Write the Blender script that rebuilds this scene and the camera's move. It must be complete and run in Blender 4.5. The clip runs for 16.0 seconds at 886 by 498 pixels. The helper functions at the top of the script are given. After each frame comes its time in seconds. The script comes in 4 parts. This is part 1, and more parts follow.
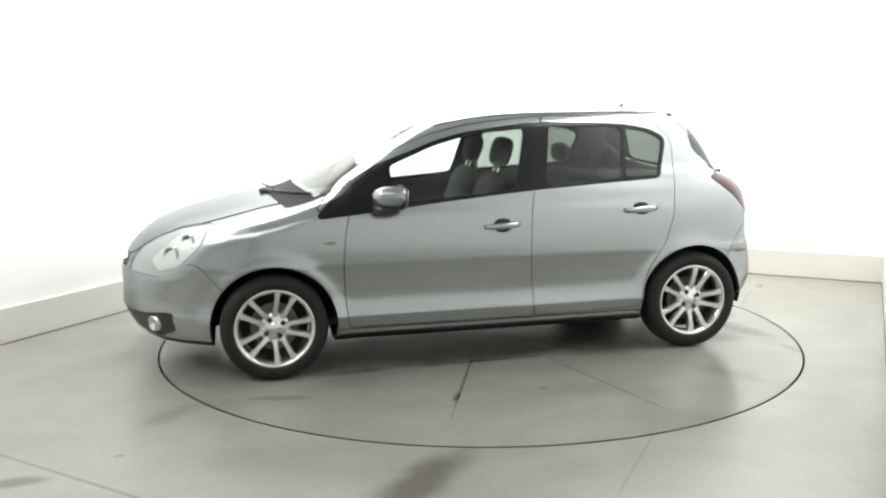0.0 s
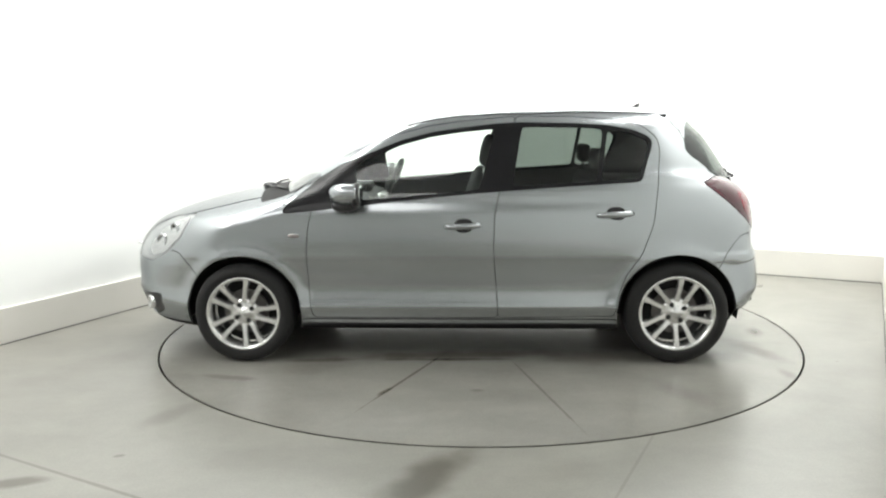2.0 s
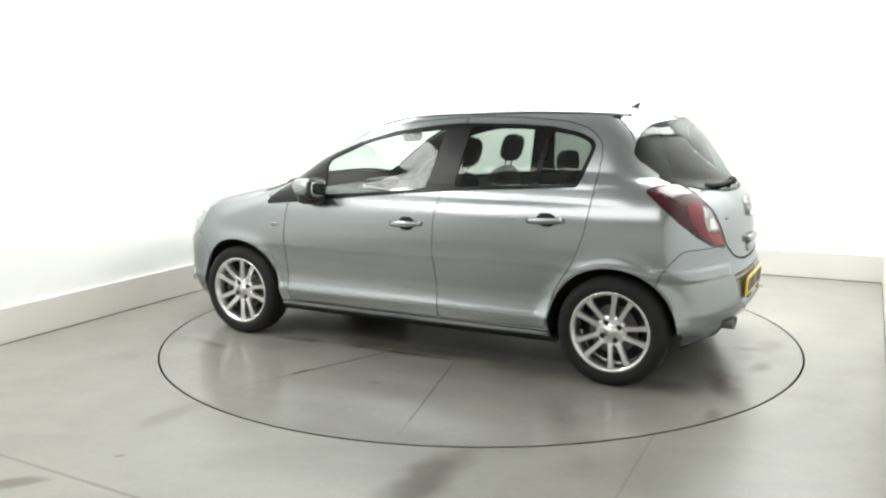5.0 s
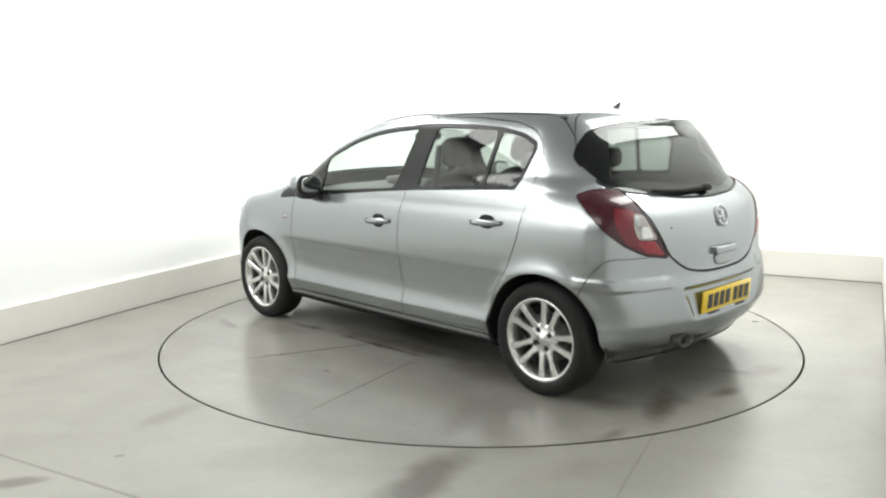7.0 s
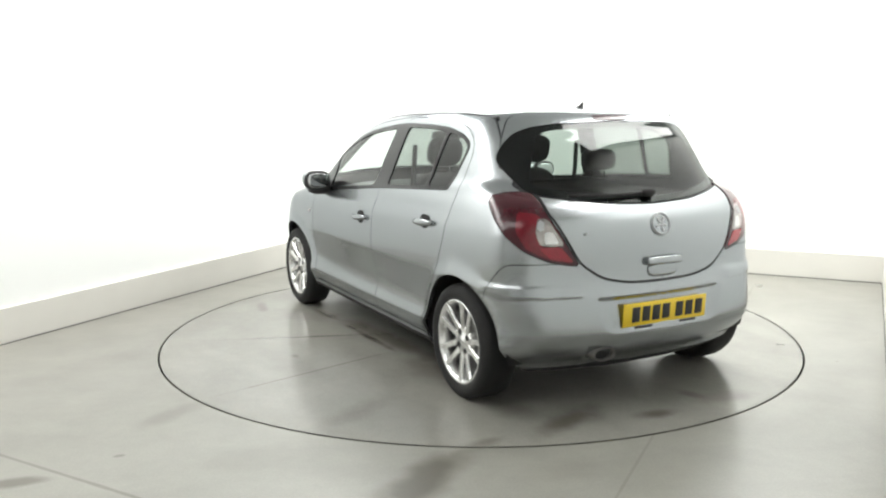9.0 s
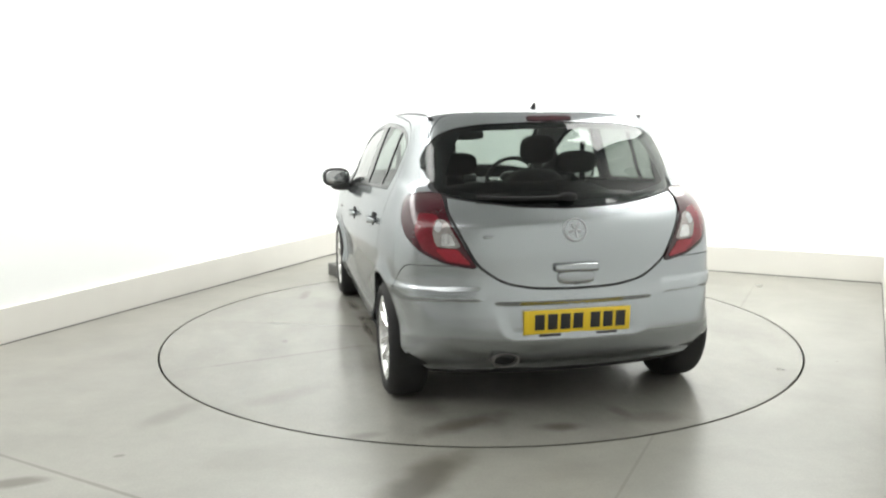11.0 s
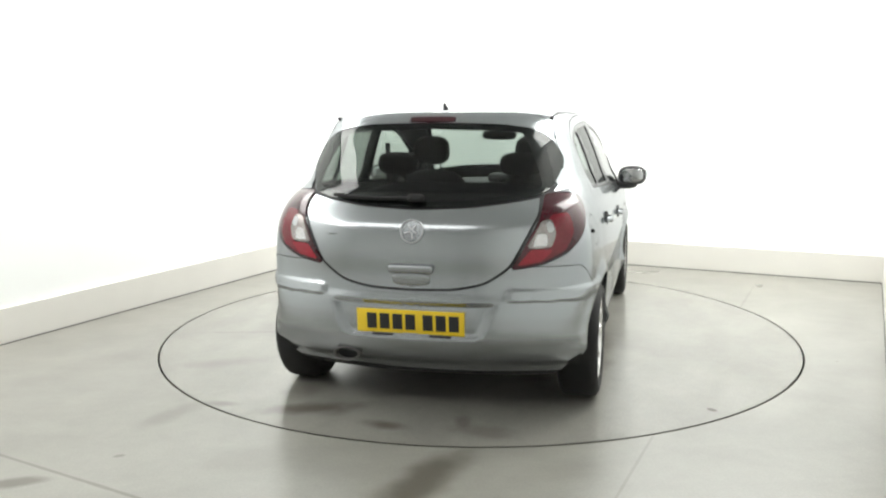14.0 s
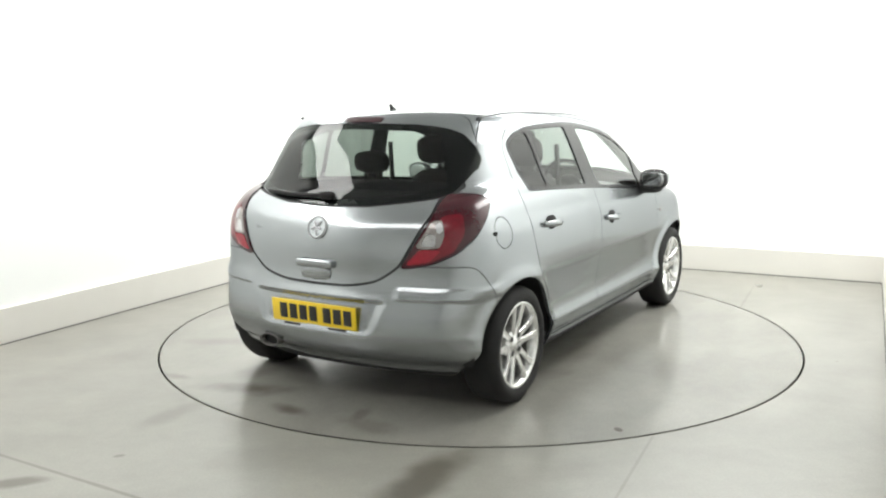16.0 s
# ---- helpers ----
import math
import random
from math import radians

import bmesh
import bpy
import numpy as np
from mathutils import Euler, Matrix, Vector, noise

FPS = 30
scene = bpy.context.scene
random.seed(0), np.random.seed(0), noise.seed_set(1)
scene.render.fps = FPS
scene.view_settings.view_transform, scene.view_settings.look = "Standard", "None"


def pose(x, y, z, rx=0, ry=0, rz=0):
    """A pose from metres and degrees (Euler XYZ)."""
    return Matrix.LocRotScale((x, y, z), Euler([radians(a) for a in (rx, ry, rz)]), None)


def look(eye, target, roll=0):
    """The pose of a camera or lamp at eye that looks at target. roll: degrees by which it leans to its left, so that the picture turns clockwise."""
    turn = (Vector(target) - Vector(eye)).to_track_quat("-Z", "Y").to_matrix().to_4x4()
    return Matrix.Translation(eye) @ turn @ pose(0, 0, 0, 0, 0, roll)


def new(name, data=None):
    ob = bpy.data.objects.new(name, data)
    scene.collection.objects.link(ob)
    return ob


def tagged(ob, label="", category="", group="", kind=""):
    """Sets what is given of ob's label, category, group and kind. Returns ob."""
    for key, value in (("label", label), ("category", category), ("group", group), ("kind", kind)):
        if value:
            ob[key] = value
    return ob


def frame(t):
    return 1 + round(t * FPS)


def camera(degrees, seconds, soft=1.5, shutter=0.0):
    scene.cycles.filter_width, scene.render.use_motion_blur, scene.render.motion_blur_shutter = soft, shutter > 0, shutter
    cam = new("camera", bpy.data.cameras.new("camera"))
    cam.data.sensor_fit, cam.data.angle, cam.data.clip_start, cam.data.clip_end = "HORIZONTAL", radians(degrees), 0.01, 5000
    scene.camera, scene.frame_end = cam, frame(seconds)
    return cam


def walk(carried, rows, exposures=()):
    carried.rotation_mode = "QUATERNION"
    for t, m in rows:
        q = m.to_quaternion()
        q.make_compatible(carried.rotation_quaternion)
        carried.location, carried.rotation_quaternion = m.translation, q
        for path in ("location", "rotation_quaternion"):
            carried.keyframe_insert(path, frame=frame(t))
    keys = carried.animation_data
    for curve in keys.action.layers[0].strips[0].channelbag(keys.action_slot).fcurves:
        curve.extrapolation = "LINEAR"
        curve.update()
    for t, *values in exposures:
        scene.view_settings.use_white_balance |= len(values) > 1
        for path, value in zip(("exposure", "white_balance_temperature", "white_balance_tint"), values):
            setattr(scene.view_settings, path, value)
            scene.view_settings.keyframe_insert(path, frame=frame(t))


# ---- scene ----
cam = camera(55.305, 16.0, soft=2.2)
EYE = Vector((0.0, -5.586, 1.467))
_yaw, _pitch = -0.0397, 0.1627
_way = Vector((math.sin(_yaw) * math.cos(_pitch), math.cos(_yaw) * math.cos(_pitch), -math.sin(_pitch)))
CAM = look(EYE, EYE + _way, -0.514)
walk(cam, [(0.0, CAM), (16.0, CAM)], exposures=[(0.0, 0.0), (16.0, 0.0)])

# ---- light ----
world = bpy.data.worlds.new("world")
scene.world = world
world.use_nodes = True
world.node_tree.nodes["Background"].inputs[0].default_value = (0.9, 1.0, 0.97, 1)
world.node_tree.nodes["Background"].inputs[1].default_value = 0.05

TURN = 65.6          # direction of the side walls, degrees
_u = Vector((math.sin(radians(TURN)), -math.cos(radians(TURN)), 0))   # across the room
_v = Vector((math.cos(radians(TURN)), math.sin(radians(TURN)), 0))    # along the room


def room(a, b, z=0.0):
    """A place of the room: a across it, b along it."""
    return _u * a + _v * b + Vector((0, 0, z))


A0, A1, B0, B1, CEIL = -2.63, 2.505, -8.0, 2.80, 3.1


def area(name, a, b, z, sx, sy, power, color):
    lamp = bpy.data.lights.new(name, "AREA")
    lamp.shape, lamp.size, lamp.size_y, lamp.energy, lamp.color = "RECTANGLE", sx, sy, power, color
    ob = new(name, lamp)
    ob.matrix_world = Matrix.Translation(room(a, b, z)) @ Matrix.Rotation(radians(TURN - 90), 4, "Z")
    return ob


LIGHT = (1.0, 0.998, 0.97)
# long fittings along the walls; the last is an unseen fill added to brighten the car
for _a, _b, _sx, _sy, _p in ((A0 + 0.65, -1.4, 0.8, 8.0, 180), (0.0, B1 - 0.60, 3.0, 0.8, 92), (A1 - 0.60, 0.95, 0.8, 3.3, 100), (0.0, -4.2, 2.6, 1.4, 40)):
    area("ceiling_lamp", _a, _b, CEIL - 0.09, _sx, _sy, _p, LIGHT)


# ---- materials ----
def material(name, base, rough=0.5, metal=0.0, coat=0.0, scale=8.0, vary=0.08, bump=0.0, bscale=60.0, emit=0.0, trans=0.0):
    m = bpy.data.materials.new(name)
    m.use_nodes = True
    nt = m.node_tree
    p = nt.nodes["Principled BSDF"]
    p.inputs["Roughness"].default_value, p.inputs["Metallic"].default_value = rough, metal
    p.inputs["Coat Weight"].default_value, p.inputs["Coat Roughness"].default_value = coat, 0.04
    p.inputs["Base Color"].default_value = (*base, 1)
    if trans:
        p.inputs["Transmission Weight"].default_value = trans
    if emit:
        p.inputs["Emission Color"].default_value, p.inputs["Emission Strength"].default_value = (*base, 1), emit
    co = nt.nodes.new("ShaderNodeTexCoord")
    if vary:
        n = nt.nodes.new("ShaderNodeTexNoise")
        n.inputs["Scale"].default_value, n.inputs["Detail"].default_value = scale, 6
        nt.links.new(co.outputs["Object"], n.inputs["Vector"])
        mix = nt.nodes.new("ShaderNodeMix")
        mix.data_type = "RGBA"
        mix.inputs["A"].default_value = (*[c * (1 - vary) for c in base], 1)
        mix.inputs["B"].default_value = (*[min(1, c * (1 + vary)) for c in base], 1)
        nt.links.new(n.outputs["Fac"], mix.inputs["Factor"])
        nt.links.new(mix.outputs["Result"], p.inputs["Base Color"])
    if bump:
        b = nt.nodes.new("ShaderNodeBump")
        b.inputs["Strength"].default_value, b.inputs["Distance"].default_value = bump, 0.01
        n2 = nt.nodes.new("ShaderNodeTexNoise")
        n2.inputs["Scale"].default_value, n2.inputs["Detail"].default_value = bscale, 5
        nt.links.new(co.outputs["Object"], n2.inputs["Vector"])
        nt.links.new(n2.outputs["Fac"], b.inputs["Height"])
        nt.links.new(b.outputs["Normal"], p.inputs["Normal"])
    return m


def concrete(name, base, marks=(), gloss=0.27):
    """Sealed grey screed with broad clouds, fine grit, and marks for damp stains and painted shade."""
    m = material(name, base, 0.42, vary=0)
    nt = m.node_tree
    p, co = nt.nodes["Principled BSDF"], nt.nodes["Texture Coordinate"]
    def noise_node(scale, detail, dist=0.0):
        n = nt.nodes.new("ShaderNodeTexNoise")
        n.inputs["Scale"].default_value, n.inputs["Detail"].default_value, n.inputs["Distortion"].default_value = scale, detail, dist
        nt.links.new(co.outputs["Object"], n.inputs["Vector"])
        return n
    def ramp(src, stops):
        r = nt.nodes.new("ShaderNodeValToRGB")
        r.color_ramp.elements[0].position, r.color_ramp.elements[0].color = stops[0][0], (*[stops[0][1]] * 3, 1)
        r.color_ramp.elements[1].position, r.color_ramp.elements[1].color = stops[1][0], (*[stops[1][1]] * 3, 1)
        r.color_ramp.interpolation = "EASE"
        nt.links.new(src.outputs["Fac"], r.inputs["Fac"])
        return r
    def streaks(scale, turn, stretch):
        """Wear drawn out along one direction."""
        mp = nt.nodes.new("ShaderNodeMapping")
        mp.inputs["Rotation"].default_value, mp.inputs["Scale"].default_value = (0, 0, radians(turn)), (1, stretch, 1)
        nt.links.new(co.outputs["Object"], mp.inputs["Vector"])
        n = noise_node(scale, 5, 0.4)
        nt.links.new(mp.outputs["Vector"], n.inputs["Vector"])
        return n
    cloud = ramp(noise_node(0.8, 4), ((0.25, 0.90), (0.75, 1.08)))
    stain = ramp(noise_node(2.6, 6, 0.6), ((0.20, 0.94), (0.80, 1.04)))
    grit = ramp(noise_node(90, 3), ((0.2, 0.93), (0.8, 1.06)))
    spots = ramp(streaks(1.6, -62, 2.2), ((0.22, 0.92), (0.78, 1.05)))
    scuff = ramp(noise_node(17, 7, 0.3), ((0.15, 0.96), (0.85, 1.03)))
    last = None
    for r in (cloud, stain, grit, spots, scuff):
        mul = nt.nodes.new("ShaderNodeMix")
        mul.data_type, mul.blend_type = "RGBA", "MULTIPLY"
        mul.inputs["Factor"].default_value = 1
        if last is None:
            mul.inputs["A"].default_value = (*base, 1)
        else:
            nt.links.new(last.outputs["Result"], mul.inputs["A"])
        nt.links.new(r.outputs["Color"], mul.inputs["B"])
        last = mul
    edge = noise_node(5, 2)
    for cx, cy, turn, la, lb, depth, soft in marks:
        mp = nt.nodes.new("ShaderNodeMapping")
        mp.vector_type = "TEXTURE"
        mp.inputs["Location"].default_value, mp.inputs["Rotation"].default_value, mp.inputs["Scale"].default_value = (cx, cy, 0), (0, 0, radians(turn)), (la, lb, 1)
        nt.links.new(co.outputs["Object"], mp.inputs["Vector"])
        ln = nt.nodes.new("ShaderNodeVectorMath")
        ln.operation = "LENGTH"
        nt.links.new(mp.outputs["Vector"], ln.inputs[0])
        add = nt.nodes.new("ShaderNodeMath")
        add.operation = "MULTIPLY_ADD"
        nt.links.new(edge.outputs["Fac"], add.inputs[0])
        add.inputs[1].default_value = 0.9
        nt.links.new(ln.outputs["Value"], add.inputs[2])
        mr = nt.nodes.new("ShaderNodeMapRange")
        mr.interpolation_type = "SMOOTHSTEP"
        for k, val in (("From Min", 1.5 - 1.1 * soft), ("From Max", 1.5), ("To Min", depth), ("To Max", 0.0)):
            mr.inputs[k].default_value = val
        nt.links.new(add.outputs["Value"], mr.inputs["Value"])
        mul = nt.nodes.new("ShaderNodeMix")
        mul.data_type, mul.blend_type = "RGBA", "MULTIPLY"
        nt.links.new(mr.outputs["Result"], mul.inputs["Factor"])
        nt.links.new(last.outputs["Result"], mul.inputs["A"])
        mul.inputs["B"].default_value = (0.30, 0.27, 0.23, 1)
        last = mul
    nt.links.new(last.outputs["Result"], p.inputs["Base Color"])
    rr = ramp(noise_node(1.7, 5, 0.5), ((0.25, gloss), (0.75, gloss + 0.08)))
    nt.links.new(rr.outputs["Color"], p.inputs["Roughness"])
    b = nt.nodes.new("ShaderNodeBump")
    b.inputs["Strength"].default_value, b.inputs["Distance"].default_value = 0.015, 0.002
    nt.links.new(noise_node(30, 6).outputs["Fac"], b.inputs["Height"])
    nt.links.new(b.outputs["Normal"], p.inputs["Normal"])
    return m


def car_paint(name):
    m = material(name, (0.372, 0.392, 0.404), 0.25, 0.92, 0.5, scale=900, vary=0.14)
    p = m.node_tree.nodes["Principled BSDF"]
    p.inputs["Coat Roughness"].default_value, p.inputs["Coat IOR"].default_value = 0.02, 1.6
    # flake paint darkens at a flat angle
    p.inputs["Specular Tint"].default_value = (0.34, 0.35, 0.36, 1)
    return m


def glass(name, tint, gloss=0.06, edge=0.9):
    """Thin pane: a tinted clear sheet with a glossy face."""
    m = bpy.data.materials.new(name)
    m.use_nodes = True
    nt = m.node_tree
    nt.nodes.remove(nt.nodes["Principled BSDF"])
    tr, gl, lw, pw, ma, mix = (nt.nodes.new("ShaderNode" + k) for k in ("BsdfTransparent", "BsdfGlossy", "LayerWeight", "Math", "Math", "MixShader"))
    tr.inputs["Color"].default_value = (*tint, 1)
    gl.inputs["Roughness"].default_value = 0.015
    lw.inputs["Blend"].default_value = 0.5
    pw.operation, ma.operation = "POWER", "MULTIPLY_ADD"
    pw.inputs[1].default_value, ma.inputs[1].default_value, ma.inputs[2].default_value = 4.5, edge, gloss
    nt.links.new(lw.outputs["Facing"], pw.inputs[0])
    nt.links.new(pw.outputs["Value"], ma.inputs[0])
    nt.links.new(ma.outputs["Value"], mix.inputs["Fac"])
    nt.links.new(tr.outputs["BSDF"], mix.inputs[1])
    nt.links.new(gl.outputs["BSDF"], mix.inputs[2])
    nt.links.new(mix.outputs["Shader"], nt.nodes["Material Output"].inputs["Surface"])
    return m


# stains, joints and painted under-car shade: middle, turn, half length, half width, depth, softness
FLOOR_MARKS = ((-0.20, -2.36, 62, 0.50, 0.15, 0.85, 0.7), (-1.50, -1.66, 62, 0.30, 0.10, 0.40, 0.8), (-1.85, -2.44, 15, 0.16, 0.06, 0.75, 0.6),
               (-1.40, -2.52, -27.5, 1.6, 0.012, 0.55, 0.5), (0.60, -2.37, 66.8, 0.9, 0.008, 0.30, 0.5), (2.12, 0.98, 66, 0.9, 0.012, 0.35, 0.6),
               (-1.55, -2.17, 20, 0.03, 0.02, 0.6, 0.4), (-2.3, -0.9, 60, 0.6, 0.22, 0.16, 0.9), (1.75, -1.35, 60, 0.6, 0.2, 0.14, 0.9), (2.6, 0.3, 60, 0.6, 0.2, 0.15, 0.9),
               (-0.95, -2.2, 10, 0.35, 0.2, 0.22, 0.9), (0.35, -2.3, 30, 0.3, 0.14, 0.2, 0.9))
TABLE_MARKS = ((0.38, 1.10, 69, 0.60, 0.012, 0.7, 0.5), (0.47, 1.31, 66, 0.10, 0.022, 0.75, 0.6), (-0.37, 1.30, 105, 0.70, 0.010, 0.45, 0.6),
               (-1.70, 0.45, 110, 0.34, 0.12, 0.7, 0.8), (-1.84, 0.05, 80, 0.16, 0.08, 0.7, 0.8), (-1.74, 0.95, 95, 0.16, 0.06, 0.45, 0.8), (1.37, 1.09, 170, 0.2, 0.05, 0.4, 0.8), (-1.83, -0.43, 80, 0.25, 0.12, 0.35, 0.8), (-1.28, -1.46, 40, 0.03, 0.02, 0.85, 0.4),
               # long marks below the sills paint the car's shade over the wet stains
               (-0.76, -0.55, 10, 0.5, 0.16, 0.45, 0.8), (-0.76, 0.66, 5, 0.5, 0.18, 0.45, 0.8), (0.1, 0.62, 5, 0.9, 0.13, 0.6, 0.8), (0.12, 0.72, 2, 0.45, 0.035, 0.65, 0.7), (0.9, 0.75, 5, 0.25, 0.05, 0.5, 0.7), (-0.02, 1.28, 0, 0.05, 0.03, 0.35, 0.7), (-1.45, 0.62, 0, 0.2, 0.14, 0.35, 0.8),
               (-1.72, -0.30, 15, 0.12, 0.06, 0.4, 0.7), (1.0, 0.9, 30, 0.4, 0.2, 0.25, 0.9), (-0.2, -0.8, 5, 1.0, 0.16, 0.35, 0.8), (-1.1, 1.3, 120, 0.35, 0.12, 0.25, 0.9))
FLOOR = concrete("floor_concrete", (0.247, 0.242, 0.215), FLOOR_MARKS)
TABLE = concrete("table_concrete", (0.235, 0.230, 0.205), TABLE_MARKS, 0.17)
WALL = material("white_wall", (0.90, 0.915, 0.90), 0.6, scale=1.2, vary=0.012, bump=0.05, bscale=25)
PLINTH = material("cream_plinth", (0.68, 0.665, 0.62), 0.5, scale=3, vary=0.06, bump=0.1, bscale=40)
CEILING = material("ceiling_grey", (0.50, 0.505, 0.51), 0.7, scale=2, vary=0.02)
SHUTTER = material("front_wall_paint", (0.80, 0.81, 0.80), 0.6, scale=3, vary=0.06)
STEEL = material("dark_steel", (0.05, 0.05, 0.048), 0.5, 0.3, scale=20, vary=0.2)
BLOCK = material("block_grey", (0.10, 0.10, 0.095), 0.6, scale=25, vary=0.2, bump=0.1, bscale=120)
PAINT = car_paint("silver_paint")
BLACK = material("black_plastic", (0.018, 0.018, 0.019), 0.45, scale=60, vary=0.15, bump=0.1, bscale=300)
GLOSSBLACK = material("gloss_black", (0.010, 0.010, 0.011), 0.25, scale=40, vary=0.1)
GLOSSBLACK.node_tree.nodes["Principled BSDF"].inputs["Specular IOR Level"].default_value = 0.25
UNDER = material("underbody", (0.012, 0.012, 0.012), 0.85, scale=10, vary=0.3)
RUBBER = material("tyre_rubber", (0.007, 0.007, 0.007), 0.80, scale=30, vary=0.25, bump=0.15, bscale=120)
ALLOY = material("alloy_silver", (0.73, 0.73, 0.725), 0.25, 0.88, 0.3, scale=30, vary=0.06)
CHROME = material("chrome", (0.85, 0.85, 0.86), 0.08, 1.0, scale=30, vary=0.03)
MIRROR = material("mirror_silver", (0.55, 0.56, 0.57), 0.03, 1.0, vary=0)
DISC = material("brake_disc", (0.13, 0.125, 0.12), 0.45, 0.8, scale=50, vary=0.25)
FABRIC = material("seat_fabric", (0.030, 0.031, 0.033), 0.9, scale=120, vary=0.35, bump=0.3, bscale=400)
TRIM = material("interior_trim", (0.055, 0.057, 0.058), 0.7, scale=80, vary=0.2, bump=0.15, bscale=250)
HEADLINER = material("headliner", (0.42, 0.42, 0.40), 0.9, scale=90, vary=0.08)
GLASS = glass("clear_glass", (0.90, 0.96, 0.925))
DARKGLASS = glass("privacy_glass", (0.36, 0.40, 0.375), 0.05, 0.45)
CLEAR = glass("lamp_lens", (0.93, 0.94, 0.94))
SCREEN = glass("windscreen_glass", (0.88, 0.94, 0.91), 0.13)
REDLENS = material("red_lens", (0.15, 0.005, 0.014), 0.2, coat=0.25, scale=70, vary=0.35, bump=0.12, bscale=90)
DARKRED = material("smoked_red_lens", (0.045, 0.004, 0.009), 0.2, coat=0.25, scale=90, vary=0.2)
REDGLOW = material("bright_red_lens", (0.27, 0.007, 0.020), 0.2, coat=0.25, scale=110, vary=0.35, bump=0.15, bscale=120)
CLEARLENS = material("clear_reflector", (0.33, 0.30, 0.29), 0.18, 0.6, 1.0, scale=60, vary=0.45, bump=0.3, bscale=70)
LAMPBOWL = material("lamp_bowl", (0.60, 0.60, 0.60), 0.16, 0.9, 0.3, scale=45, vary=0.22, bump=0.6, bscale=22)
LAMPGREY = material("lamp_grey", (0.40, 0.41, 0.42), 0.35, 0.4, 0.3, scale=20, vary=0.1)
YELLOW = material("yellow_plate", (0.80, 0.56, 0.02), 0.35, coat=0.4, scale=200, vary=0.04)


# ---- mesh helpers ----
def put(name, bm, mat, parent=None, label="", smooth=False):
    me = bpy.data.meshes.new(name)
    bm.to_mesh(me)
    bm.free()
    if smooth:
        me.polygons.foreach_set("use_smooth", [True] * len(me.polygons))
    for k in (mat if isinstance(mat, (list, tuple)) else [mat]):
        me.materials.append(k)
    ob = new(name, me)
    ob.parent = parent
    return tagged(ob, label) if label else ob


def part(name, bm, mat, parent, label="", smooth=True):
    return put(name, bm, mat, parent, label, smooth)


def box_bm(lo, hi, bevel=0.0, m=None, seg=2):
    bm = bmesh.new()
    bmesh.ops.create_cube(bm, size=1)
    for v in bm.verts:
        v.co = [lo[i] + (v.co[i] + 0.5) * (hi[i] - lo[i]) for i in range(3)]
    if bevel:
        bmesh.ops.bevel(bm, geom=bm.edges[:], offset=bevel, segments=seg, affect="EDGES", profile=0.5)
    if m is not None:
        bm.transform(m)
    return bm


def lathe(profile, n=64, axis="y"):
    """Turn a profile of (radius, along) about the y axis."""
    bm = bmesh.new()
    rings = []
    for r, y in profile:
        rings.append([bm.verts.new((r * math.cos(2 * math.pi * i / n), y, r * math.sin(2 * math.pi * i / n))) for i in range(n)])
    for a, b in zip(rings, rings[1:]):
        for i in range(n):
            bm.faces.new((a[i], a[(i + 1) % n], b[(i + 1) % n], b[i]))
    bmesh.ops.recalc_face_normals(bm, faces=bm.faces[:])
    return bm


def prism(points, y0, y1, bevel=0.0, m=None):
    """An outline in (x, z) given depth from y0 to y1."""
    bm = bmesh.new()
    a = [bm.verts.new((x, y0, z)) for x, z in points]
    b = [bm.verts.new((x, y1, z)) for x, z in points]
    bm.faces.new(a)
    bm.faces.new(b[::-1])
    for i in range(len(a)):
        j = (i + 1) % len(a)
        bm.faces.new((a[j], a[i], b[i], b[j]))
    bmesh.ops.recalc_face_normals(bm, faces=bm.faces[:])
    if bevel:
        bmesh.ops.bevel(bm, geom=bm.edges[:], offset=bevel, segments=2, affect="EDGES", profile=0.5)
    if m is not None:
        bm.transform(m)
    return bm


def tube(points, r, n=8, taper=1.0):
    """A round bar along points."""
    bm = bmesh.new()
    rings = []
    pts = [Vector(p) for p in points]
    for k, p in enumerate(pts):
        d = (pts[min(k + 1, len(pts) - 1)] - pts[max(k - 1, 0)]).normalized()
        q = d.to_track_quat("Z", "Y")
        rr = r * (1 + (taper - 1) * k / (len(pts) - 1))
        rings.append([bm.verts.new(p + q @ Vector((rr * math.cos(2 * math.pi * i / n), rr * math.sin(2 * math.pi * i / n), 0))) for i in range(n)])
    for a, b in zip(rings, rings[1:]):
        for i in range(n):
            bm.faces.new((a[i], a[(i + 1) % n], b[(i + 1) % n], b[i]))
    bm.faces.new(rings[0][::-1])
    bm.faces.new(rings[-1])
    return bm


def blob(lo, hi, p=2.6, n=24, m=None):
    """A rounded cushion that fills the box lo-hi."""
    bm = bmesh.new()
    bmesh.ops.create_uvsphere(bm, u_segments=n, v_segments=n // 2, radius=1)
    for v in bm.verts:
        c = [math.copysign(abs(k) ** (2 / p), k) for k in v.co]
        v.co = [(lo[i] + hi[i]) / 2 + c[i] * (hi[i] - lo[i]) / 2 for i in range(3)]
    if m is not None:
        bm.transform(m)
    return bm


